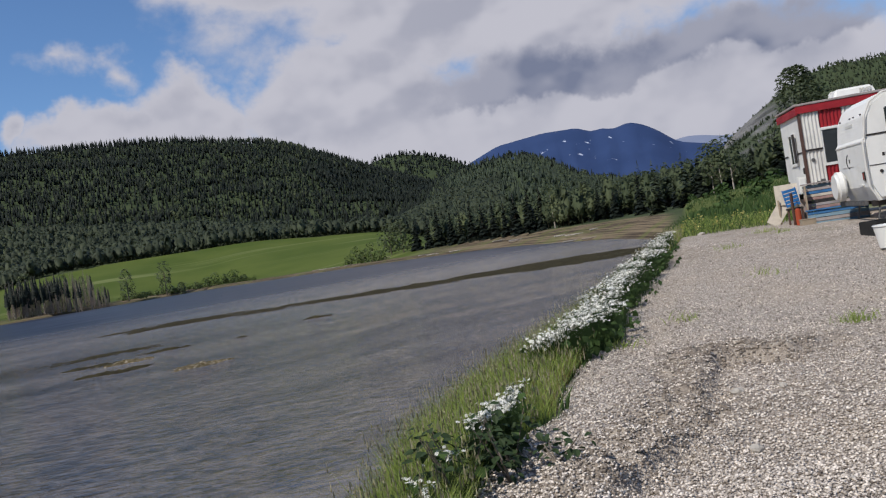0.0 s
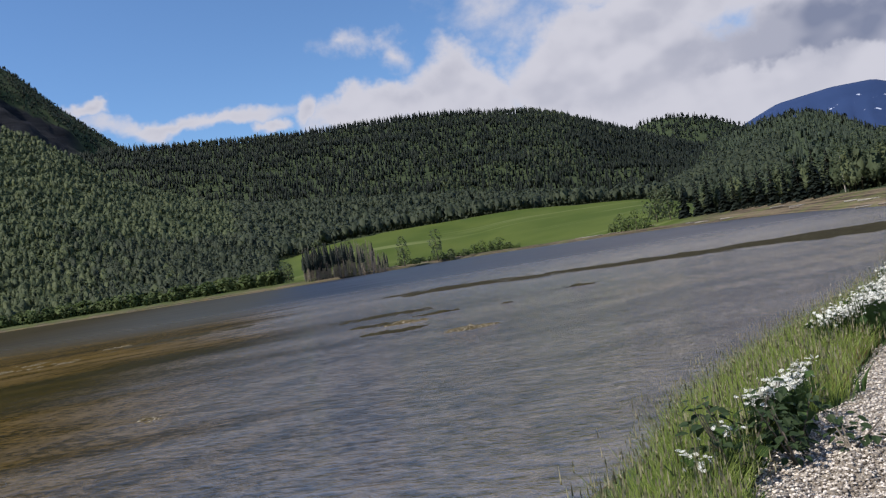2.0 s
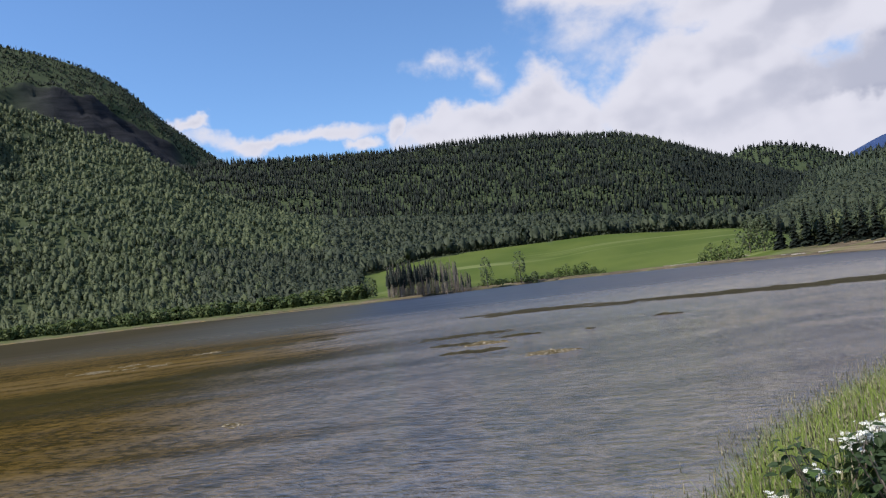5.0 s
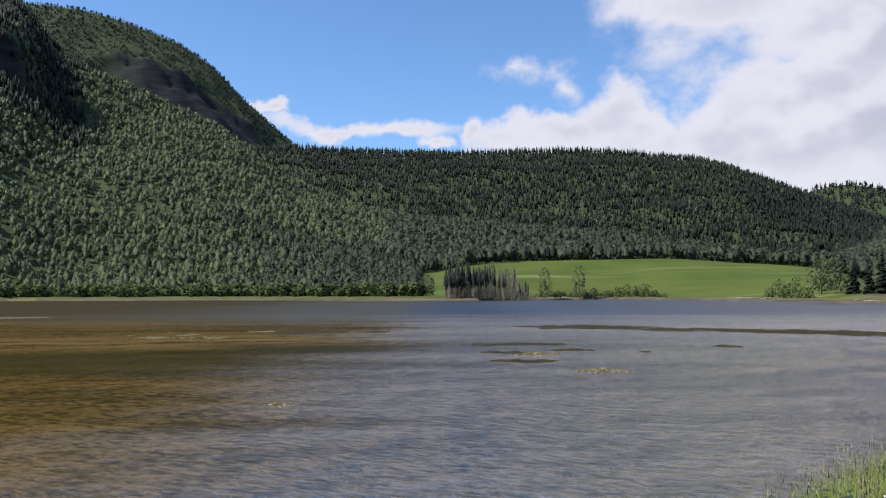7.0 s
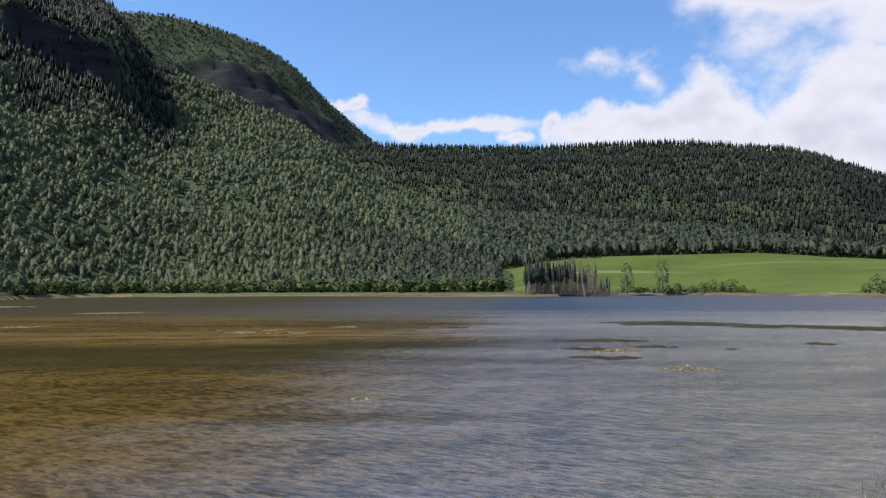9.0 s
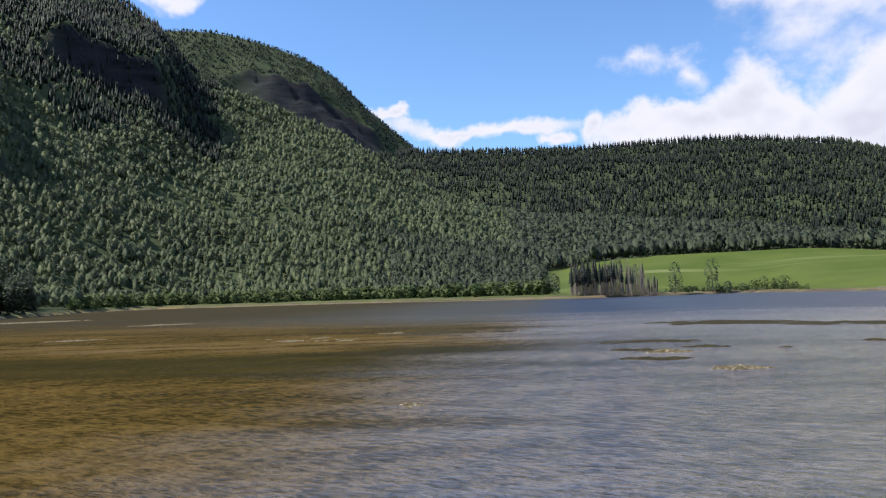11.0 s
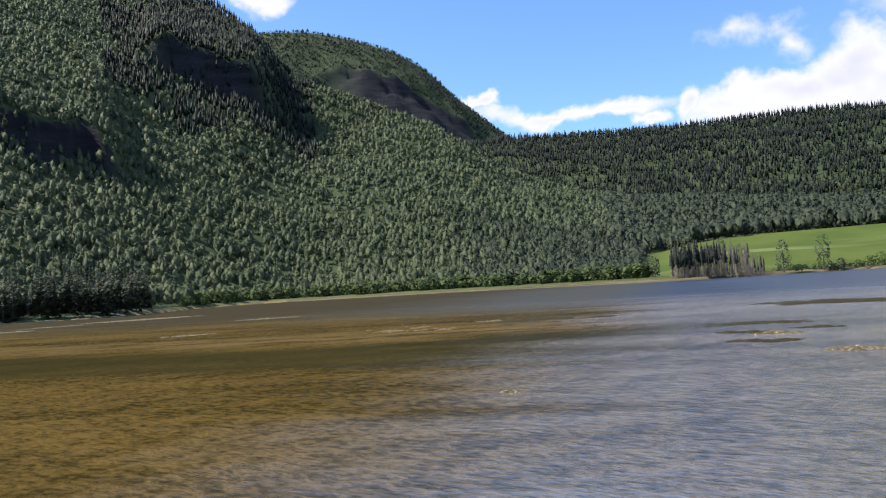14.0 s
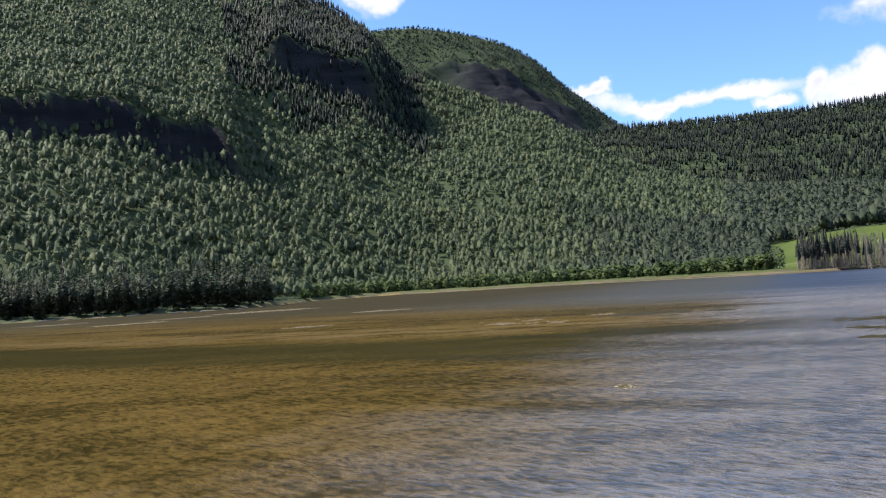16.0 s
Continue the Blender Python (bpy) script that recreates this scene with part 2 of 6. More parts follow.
    # far brown fades to olive, the dark slope's reflection put in as colour
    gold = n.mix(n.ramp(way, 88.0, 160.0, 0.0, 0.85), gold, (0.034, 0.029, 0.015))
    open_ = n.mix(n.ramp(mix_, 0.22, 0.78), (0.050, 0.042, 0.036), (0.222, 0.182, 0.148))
    # far open water: the sky's reflected blue painted into the body colour
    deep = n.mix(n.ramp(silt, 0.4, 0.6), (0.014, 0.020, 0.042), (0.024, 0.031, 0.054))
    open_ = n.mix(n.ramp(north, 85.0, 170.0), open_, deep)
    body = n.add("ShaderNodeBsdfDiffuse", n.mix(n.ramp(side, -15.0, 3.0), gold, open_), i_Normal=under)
    glossy = n.add("ShaderNodeBsdfGlossy", (1.0, 0.94, 0.84), n.ramp(north, 15.0, 160.0, 0.08, 0.28), i_Normal=bump)
    fres = n.math("MULTIPLY", n.add("ShaderNodeFresnel", 1.33, bump), n.math("MAXIMUM", n.math("ADD", n.ramp(side, -13.0, 2.0, 0.10, 0.42), n.ramp(side, 2.0, 30.0, 0.0, 0.22)), n.math("MULTIPLY", n.ramp(north, 75.0, 150.0, 0.0, 0.44), n.ramp(side, -90.0, -15.0, 0.3, 1.0))))
    fres = n.math("MULTIPLY", fres, n.ramp(north, 70.0, 170.0, 1.0, 0.50))
    n.add("ShaderNodeOutputMaterial", n.add("ShaderNodeMixShader", fres, body, glossy))
    return m


GROUND, WATER = ground_material(), water_material()
POPLAR = foliage("poplar_leaf", (0.084, 0.110, 0.058), (0.160, 0.188, 0.092), (0.114, 0.140, 0.088), 0.42)
SPRUCE = foliage("spruce_needle", (0.011, 0.017, 0.013), (0.022, 0.031, 0.020), (0.019, 0.025, 0.022), 0.12)
HILL_LEAF = foliage("hill_poplar_leaf", (0.040, 0.058, 0.032), (0.085, 0.105, 0.050), (0.055, 0.070, 0.045), 0.3)
FIR = foliage("fir_needle", (0.036, 0.052, 0.034), (0.072, 0.094, 0.052), (0.056, 0.070, 0.052), 0.15)
ASPEN = foliage("aspen_leaf", (0.044, 0.059, 0.037), (0.076, 0.094, 0.054), (0.062, 0.074, 0.053), 0.3)
SHRUB = foliage("willow_leaf", (0.085, 0.125, 0.040), (0.135, 0.175, 0.062), (0.080, 0.110, 0.045), 0.35)
BARK = plain("bark", (0.20, 0.17, 0.14), 0.9, 0.5, 2.0, 0.5, 12.0, 0.02, spec=0.1)
BIRCH = plain("pale_bark", (0.40, 0.37, 0.33), 0.85, 0.5, 1.5, 0.6, 9.0, 0.02, spec=0.1)


# ---------------------------------------------------------------- mesh tools
def mesh_of(name, verts, faces, mats, index=None, smooth=False, **attrs):
    """A mesh from arrays: faces is (n, 3) or (n, 4)."""
    me = bpy.data.meshes.new(name)
    verts, faces = np.asarray(verts, np.float32), np.asarray(faces, np.int32)
    k = faces.shape[1]
    me.vertices.add(len(verts))
    me.vertices.foreach_set("co", verts.ravel())
    me.loops.add(faces.size)
    me.loops.foreach_set("vertex_index", faces.ravel())
    me.polygons.add(len(faces))
    me.polygons.foreach_set("loop_start", np.arange(0, faces.size, k, dtype=np.int32))
    for m in mats:
        me.materials.append(m)
    if index is not None:
        me.polygons.foreach_set("material_index", np.asarray(index, np.int32))
    if smooth:
        me.polygons.foreach_set("use_smooth", np.ones(len(faces), bool))
    for key, v in attrs.items():
        a = me.attributes.new(key, "FLOAT", "POINT")
        a.data.foreach_set("value", np.asarray(v, np.float32))
    me.update(calc_edges=True)
    me.validate()
    return me


def step(x, a, b):
    u = np.clip((x - a) / (b - a), 0, 1)
    return u * u * (3 - 2 * u)


def wave_noise(x, y, seed, octaves=4, scale=1.0, rough=0.55):
    """Smooth lattice noise in about -1..1 for arrays."""
    x, y = np.asarray(x, float) * scale, np.asarray(y, float) * scale
    out, amp, tot = 0.0, 1.0, 0.0
    for o in range(octaves):
        xi, yi = np.floor(x).astype(np.int64), np.floor(y).astype(np.int64)
        fx, fy = x - xi, y - yi
        fx, fy = fx * fx * (3 - 2 * fx), fy * fy * (3 - 2 * fy)

        def lattice(i, j):
            hsh = (i * 374761393 + j * 668265263 + (seed + o * 17) * 1442695041) & 0x7FFFFFFF
            hsh = ((hsh ^ (hsh >> 13)) * 1274126177) & 0x7FFFFFFF
            return ((hsh ^ (hsh >> 16)) & 0xFFFF) / 32767.5 - 1.0
        v = (lattice(xi, yi) * (1 - fx) + lattice(xi + 1, yi) * fx) * (1 - fy) + (lattice(xi, yi + 1) * (1 - fx) + lattice(xi + 1, yi + 1) * fx) * fy
        out, tot = out + v * amp, tot + amp
        x, y, amp = x * 2.03 + 11.3, y * 2.03 + 5.7, amp * rough
    return out / tot


# ---------------------------------------------------------------- the land
def along(a, table, k=1.0):
    """Smoothed reading of a short table of (bearing, value)."""
    xs, ys = zip(*table)
    return sum(np.interp(a + d * k, xs, ys) * 0.2 for d in (-1.0, -0.5, 0, 0.5, 1.0))


SHORE = [(-180, 330), (-70, 370), (-53, 339), (-46.6, 311), (-39, 300), (-36.5, 320), (-33, 415), (-28.8, 455), (-19, 430), (-7.5, 372), (0, 346), (12.6, 392), (16, 366), (20, 348), (23, 330), (26.4, 302), (29.7, 278), (33.8, 236), (37.8, 184), (41, 153), (42.5, 138), (44, 116), (46, 87), (48, 60), (180, 60)]
# skyline of each form: bearing and degrees above the eye, woods left out
SLOPE_TOP = [(-75, 19), (-58, 22), (-45, 22.5), (-36, 21.6), (-30.3, 19.6), (-28, 18.3), (-26.8, 15.9), (-25, 14.3), (-20, 13.1), (-15.7, 11.3), (-13.2, 9.4), (-9, 6.8), (-5.9, 5.8), (-2.6, 4.8), (0.7, 4.4), (6.8, 3.8), (12.7, 3.2), (18.4, 2.3), (23.7, 1.2), (30, 0.4), (40, 0)]
FOOT = [(-75, 430), (-60, 400), (-50, 385), (-42, 400), (-34, 455), (-28, 490), (-19, 462), (-7.5, 398), (0, 372), (12.6, 415), (25, 330), (48, 150)]
SLOPE_AT = [(-75, 1150), (-30, 1150), (-26, 1050), (-20, 1000), (-10, 950), (0, 900), (40, 900)]
FAR_TOP = [(-60, 15), (-40, 16.5), (-27.1, 18.2), (-24.6, 18.2), (-22.3, 17.8), (-20, 17.2), (-18.1, 16.5), (-16.2, 15.3), (-14.3, 13.4), (-12.3, 11.7), (-10.6, 10.3), (-5, 6), (2, 0)]
RIDGE_TOP = [(-30, 8), (-16, 9.6), (-10.6, 10.1), (-5.9, 9.9), (0.7, 9.75), (4.8, 9.85), (8.8, 9.85), (12, 9.7), (15.4, 9.2), (18.4, 8.8), (21.7, 7.5), (24.4, 6.2), (28, 4.6), (33, 3.0), (40, 0)]
KNOB_TOP = [(14, 0), (20, 4), (24.3, 6.2), (26.2, 6.8), (27.7, 6.7), (30, 6.1), (31.9, 5.1), (36, 3), (42, 0)]
LOW_TOP = [(22, 0), (29, 4.0), (31.9, 4.8), (34.9, 5.2), (37.2, 4.7), (39, 3.2), (41, 2.4), (44.4, 1.9), (50, 1.7), (60, 1.5)]
BLUE_TOP = [(24, 2), (30, 4.4), (32.4, 5.5), (34.1, 6.2), (37.4, 6.56), (39.9, 6.5), (40.8, 6.05), (41.6, 6.2), (42.3, 5.95), (43.4, 6.25), (44.2, 6.0), (45.2, 5.4), (46.5, 4.3), (49.6, 3.5), (60, 2.5)]
HAZE_TOP = [(42, 2), (45, 4.0), (46.4, 4.5), (47.5, 4.68), (48.7, 4.2), (50.2, 4.05), (56, 3.5)]
CRAG_TOP = [(46.5, 0), (48.4, 2.5), (49.2, 3.4), (50.2, 4.15), (51.4, 5.0), (53.3, 6.25), (55.9, 7.3), (59.4, 7.1), (70, 7.5), (100, 6), (130, 3), (180, 1)]
BANK = [(-60, -70), (-14, -10), (-4, -0.4), (-1, 2.2), (1.4, 4.2), (2.6, 5.6), (3.7, 7.35), (6.9, 10.4), (10.3, 13.05), (18.8, 20.0), (40, 40), (75, 72)]


# where turf gives way to gravel along the top of the bank
EDGE = [(-30, -40), (-8, -8), (0.4, 1.6), (2.09, 3.76), (2.57, 4.54), (2.95, 4.98), (3.35, 5.10), (3.80, 5.30), (4.40, 5.98), (5.36, 6.83), (6.65, 7.87), (7.56, 8.71), (9.05, 9.95), (11.03, 11.47), (14.08, 13.88), (19.6, 19.0), (40, 38), (75, 71)]


def gravel_side(x, y):
    """Signed distance to the turf's inner edge, positive on the gravel."""
    return past(x, y, EDGE)


def inland(x, y):
    """Distance to the top of the near bank, positive on the gravel side."""
    return past(x, y, BANK)


# broken lip where the pad's loose edge has slumped
LIP = [(1.6, 2.9), (2.74, 3.6), (3.03, 3.79), (3.47, 4.05), (4.04, 4.13), (4.8, 4.74), (6.1, 5.81), (6.37, 5.59), (6.57, 5.27), (7.06, 5.19), (8.4, 4.9)]


def past(x, y, line):
    """Signed distance to a line on the ground, positive on its right."""
    best, side = np.full(np.shape(x), 1e9), np.ones(np.shape(x))
    for (x0, y0), (x1, y1) in zip(line, line[1:]):
        dx, dy = x1 - x0, y1 - y0
        u = np.clip(((x - x0) * dx + (y - y0) * dy) / (dx * dx + dy * dy), 0, 1)
        d = np.hypot(x - x0 - u * dx, y - y0 - u * dy)
        side = np.where(d < best, -np.sign((x - x0) * -dy + (y - y0) * dx), side)
        best = np.minimum(best, d)
    return best * side


# bars that break the surface: bearing, distance, half length, half width, top, weed
BARS = [(11.3, 45.5, 1.5, 0.55, 0.07, 0), (6.4, 56.5, 2.3, 0.5, 0.05, 0), (4.6, 58, 2.8, 0.7, -0.02, 1), (6.0, 51, 2.2, 0.6, -0.01, 1), (5.4, 67, 5.5, 1.2, -0.01, 1), (8.5, 60.5, 2.2, 0.4, 0.0, 1),
        (10.5, 99, 8.5, 2.0, 0.04, 1), (16.5, 94, 6.0, 1.6, 0.03, 1), (22.5, 92.5, 7.0, 1.7, 0.05, 1), (28.5, 91.5, 7.5, 1.9, 0.06, 1), (34.0, 92, 8.0, 2.2, 0.08, 1), (38.5, 94, 8.0, 3.0, 0.12, 1),
        (-11.75, 32.2, 0.9, 0.3, 0.02, 0), (-12.8, 91, 1.6, 0.5, 0.03, 0), (-8.0, 87, 9.0, 2.4, -0.03, 1), (-18.0, 84, 9.0, 3.0, -0.05, 0), (-28.6, 158, 6, 1.3, 0.04, 0), (-33.8, 106, 3.2, 0.7, 0.04, 0),
        (-36.8, 228, 13, 2.4, 0.10, 0), (-45.5, 190, 8, 1.5, 0.05, 0), (-42.0, 212, 8, 1.2, 0.05, 0), (-50.0, 240, 9, 1.6, 0.06, 0), (19.2, 67, 1.6, 0.4, 0.0, 1), (13.8, 60, 1.0, 0.25, 0.0, 1)]


def form(a, r, top, foot, crest, power=1.0, back=0.35, k=1.0):
    peak = EYE + crest * np.tan(np.radians(np.maximum(along(a, top, k), 0.0)))
    peak = np.where(along(a, top) <= 0.01, 0.0, peak)
    u = np.clip((r - foot) / (crest - foot), 0, 1)
    return peak * (u ** power) * (1 - back * np.clip((r - crest) / crest, 0, 1))


def land(x, y):
    """Height of the ground, and what covers it."""
    x, y = np.asarray(x, float), np.asarray(y, float)
    r = np.maximum(np.hypot(x, y), 0.05)
    a = np.degrees(np.arctan2(x, y))
    shore = along(a, SHORE) + wave_noise(x, y, 3, 3, 0.03) * 5 * step(r, 60, 200)
    over = r - shore
    s = inland(x, y)
    n1, n2 = wave_noise(x, y, 1, 5, 0.012), wave_noise(x, y, 2, 4, 0.05)
    # lake bed
    bed = -0.55 + 0.22 * wave_noise(x, y, 5, 4, 0.04) - 0.25 * step(r, 110, 240)
    bar, weed = np.zeros(r.shape), np.zeros(r.shape)
    for ba, bd, hl, hw, top, wd in BARS:
        cx, cy = bd * math.sin(radians(ba)), bd * math.cos(radians(ba))
        tx, ty = math.cos(radians(ba)), -math.sin(radians(ba))
        u, v = (x - cx) * tx + (y - cy) * ty, (x - cx) * -ty + (y - cy) * tx
        wob = 1 + 0.45 * wave_noise(x, y, 7, 3, 0.5 if hl < 4 else 0.15)
        q = np.sqrt((u / hl) ** 2 + (v / hw) ** 2) / wob
        bed = np.where(q < 2, np.maximum(bed, top - 0.10 * q * q - 0.06 * (q > 1) * (q - 1) - 0.0), bed)
        cov = step(-q, -1.7, -0.8)
        if wd:
            weed = np.maximum(weed, cov)
        else:
            bar = np.maximum(bar, cov)
    # far shore, fields and hills
    flat = np.clip(over, 0, None)
    z = 0.9 * step(flat, 0, 14) + 0.9 * step(flat, 3, 12) * step(-a, -18, -10) + 0.012 * flat + 1.9 * step(a, 20, 27) * step(flat, 6, 46)
    up = form(a, r, SLOPE_TOP, along(a, FOOT, 3.0), along(a, SLOPE_AT), along(a, [(-60, 1.05), (-12, 1.2), (0, 1.25), (40, 1.2)]))
    up = up + step(over, 60, 300) * (n1 * 14 + n2 * 3) * step(-a, -2, 14)
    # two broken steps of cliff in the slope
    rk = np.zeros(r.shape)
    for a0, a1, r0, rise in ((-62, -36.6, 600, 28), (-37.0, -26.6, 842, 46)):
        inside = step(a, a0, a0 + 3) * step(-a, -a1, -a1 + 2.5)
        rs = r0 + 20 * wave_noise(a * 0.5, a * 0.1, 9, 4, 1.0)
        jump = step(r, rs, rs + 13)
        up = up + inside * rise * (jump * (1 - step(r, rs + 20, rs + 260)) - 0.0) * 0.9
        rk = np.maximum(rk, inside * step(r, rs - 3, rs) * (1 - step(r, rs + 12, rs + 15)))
    fieldtop = along(a, [(-4, 0), (-1.8, 1.0), (1.9, 1.85), (5.9, 2.1), (15.8, 2.2), (20.2, 1.85), (24.7, 1.5), (29, 0.6), (33, 0.2)])
    fz = EYE + 560 * np.tan(np.radians(fieldtop))
    uf = np.clip((r - shore - 12) / (560 - shore - 12), 0, 1)
    fieldh = 1.0 + (fz - 1.0) * (uf ** 1.15)
    isf = step(a, -3.5, 0.5) * step(-a, -31, -26)
    edge = 565 + 16 * wave_noise(a, a * 0, 12, 3, 0.4)
    field = isf * step(over, 9, 13) * (1 - step(r, edge - 4, edge))
    verge = step(over, 4, 6) * (1 - step(over, 14, 17)) * step(-a, -3, 0) * step(a, -38, -36)
    field = np.maximum(field, verge * 0.55)
    beyond = fz + (np.maximum(up, fz) - fz) * step(r, 560, 900)
    up = up * (1 - isf) + np.where(r < 560, fieldh, np.maximum(fz, np.minimum(up, beyond) + (r - 560) * 0.01)) * isf
    z = np.maximum(z, up)
    rough = (n1 * 16 + n2 * 4)
    z = np.maximum(z, form(a, r, RIDGE_TOP, 900, 1700, 0.95) + rough * step(r, 950, 1200) * step(-r, -1690, -1500))
    farm = form(a, r, FAR_TOP, 1500, 2350, 1.0, k=0.5)
    farm = farm + (n1 * 40 + n2 * 14) * step(r, 1600, 1900) * step(-r, -2340, -2150) * step(-a, 8, 14)
    rs2 = 2130 + 30 * wave_noise(a, a * 0, 13, 3, 0.5)
    ledge = step(a, -26, -20) * step(-a, 12.2, 14)
    farm = farm + ledge * 30 * (step(r, rs2, rs2 + 20) * (1 - step(r, rs2 + 25, rs2 + 200)) - 0.0)
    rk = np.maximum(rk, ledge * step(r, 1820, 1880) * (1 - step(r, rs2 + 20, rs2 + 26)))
    z = np.maximum(z, farm)
    z = np.maximum(z, form(a, r, KNOB_TOP, 1600, 2400) + rough * 0.8 * step(r, 1700, 2000) * step(-r, -2380, -2200) * step(a, 20, 24) * step(-a, -34, -30))
    z = np.maximum(z, form(a, r, LOW_TOP, 500, 1350) + rough * 0.4 * step(r, 600, 900) * step(-r, -1340, -1200) * step(a, 26, 30))
    crag = form(a, r, CRAG_TOP, 420, 900, 1.1)
    z = np.maximum(z, crag + rough * 0.5 * step(r, 450, 700) * step(-r, -890, -800) * step(a, 48, 52))
    pale = step(a, 48.3, 49.2) * step(-a, -56, -51.5) * step(r, 600, 700) * (crag > 8)
    rk = np.maximum(rk, pale * step(wave_noise(x, y, 21, 4, 0.02), -0.25, 0.15))
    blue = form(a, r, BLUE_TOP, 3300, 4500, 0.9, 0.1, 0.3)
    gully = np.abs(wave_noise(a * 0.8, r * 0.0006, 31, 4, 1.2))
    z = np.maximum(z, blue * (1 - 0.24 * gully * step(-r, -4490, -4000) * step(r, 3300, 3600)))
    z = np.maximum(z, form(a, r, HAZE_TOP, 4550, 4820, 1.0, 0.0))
    z = np.where(over < 0, bed, z)
    # meadow and wood behind the pad
    mead = step(a, 41, 45) * step(-a, -75, -66)
    mz = along(a, [(40, 3.0), (46, 4.0), (52, 5.6), (70, 6.0)])
    right = 3.0 + (mz - 3.0) * step(r, 28, 100) + 0.012 * np.clip(r - 100, 0, 400)
    # near pad and bank
    top = 2.92 + 0.55 * step(r, 5, 21) + 0.05 * wave_noise(x, y, 41, 4, 0.6) + 0.10 * wave_noise(x, y, 42, 3, 0.22)
    # worn lip where the loose gravel has slid
    lip = past(x, y, LIP) + 0.10 * wave_noise(x, y, 43, 4, 2.2)
    worn = step(r, 3.0, 4.0) * step(-r, -9.4, -8.6) * step(-np.abs(lip), -3, -2)
    top = top - worn * 0.17 * step(lip, -0.03, 0.12) * (1 - step(lip, 0.35, 2.2)) * (0.65 + 0.6 * wave_noise(x, y, 40, 3, 1.4))
    top = top + worn * 0.11 * wave_noise(x, y, 45, 4, 4.0) * step(-np.abs(lip + 0.15), -0.5, -0.2)
    soil = worn * np.clip(0.9 * step(-np.abs(lip + 0.20), -0.50, -0.10) + 0.8 * step(-np.hypot(x - 5.2, (y - 4.3) * 1.4) + 0.5 * wave_noise(x, y, 46, 4, 2.5), -0.9, -0.4) + 0.7 * step(-np.hypot(x - 7.0, y - 7.9) + 0.5 * wave_noise(x, y, 47, 4, 2.0), -1.0, -0.5), 0, 1)
    soil = np.maximum(soil, 0.75 * step(wave_noise(x, y, 48, 5, 0.8), -0.05, 0.30) * step(r, 12, 17) * step(-r, -40, -30))
    top = top * (1 - step(r, 26, 60)) + np.maximum(top, right) * step(r, 26, 60)
    rim = gravel_side(x, y)
    slope_ = 2.2 + (top - 2.2) * step(rim, -1.7, 0.1)
    slope_ = np.where(s < 0, np.minimum(slope_, 2.35 + s * 0.62), slope_)
    nz = np.maximum(slope_, bed)
    z = np.where(r < 60, nz, np.where((s > 0) & (over > -40) & (r < 420), np.maximum(z, np.maximum(right, 0) * step(s, 0, 18) + z * (1 - step(s, 0, 18))), z))
    gravel = (r < 60) * step(rim + 0.10 * wave_noise(x, y, 49, 3, 3.0), -0.16, 0.06) * (1 - step(r, 25, 30) * step(-a, -75, -60))
    gravel = gravel * (1 - 0.8 * step(wave_noise(x, y, 44, 4, 0.5), 0.55, 0.7) * step(r, 16, 20))
    meadow = np.clip((s > -1.5) * (1 - gravel) * (r < 420) * step(a, 28, 34) + (a > 60), 0, 1)
    sandy = step(over, -6, 0) * (1 - step(over, 9 + 26 * step(a, 20, 28), 12 + 36 * step(a, 20, 28))) * (r > 60) * (1 - step(a, 44.5, 46)) * (1 - step(-a, 36, 38.5) * step(over, 1.5, 3))
    meadow = meadow * (1 - sandy)
    wet = ((over < -1) & (r >= 60) & (z < 0.5)) | ((r < 60) & (s < -3.2))
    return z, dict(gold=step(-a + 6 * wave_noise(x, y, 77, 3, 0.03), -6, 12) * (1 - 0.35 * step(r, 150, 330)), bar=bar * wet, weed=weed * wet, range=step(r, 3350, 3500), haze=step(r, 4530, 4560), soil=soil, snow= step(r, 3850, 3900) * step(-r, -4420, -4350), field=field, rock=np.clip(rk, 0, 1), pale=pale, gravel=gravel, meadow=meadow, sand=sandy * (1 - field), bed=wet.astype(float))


def height_at(x, y):
    return land(np.atleast_1d(x), np.atleast_1d(y))[0]


def build_ground():
    fine = np.arange(-62, 68.01, 0.4)
    azs = np.radians(np.concatenate([fine, np.arange(72, 298, 6.0)]))
    near_r = 0.25 * 1.03 ** np.arange(0, 95)
    rs = np.concatenate([[0.02], near_r, near_r[-1] * 1.0222 ** np.arange(1, 330)])
    rs = rs[rs < 4880]
    rs = np.sort(np.concatenate([rs, np.arange(4.05, 9.3, 0.061), np.arange(566, 634, 3.1), np.arange(814, 886, 3.1), np.arange(2080, 2200, 7.1), [4900, 4990]]))
    A, Rr = np.meshgrid(azs, rs)
    x, y = Rr * np.sin(A), Rr * np.cos(A)
    z, cover = land(x.ravel(), y.ravel())
    n, m = len(rs), len(azs)
    i, j = np.meshgrid(np.arange(n - 1), np.arange(m), indexing="ij")
    j2 = (j + 1) % m
    f = np.stack([i * m + j, i * m + j2, (i + 1) * m + j2, (i + 1) * m + j], -1).reshape(-1, 4)[:, ::-1]
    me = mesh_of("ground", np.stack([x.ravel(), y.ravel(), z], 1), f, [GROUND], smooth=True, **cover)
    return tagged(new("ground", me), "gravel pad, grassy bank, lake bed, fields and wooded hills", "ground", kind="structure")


build_ground()


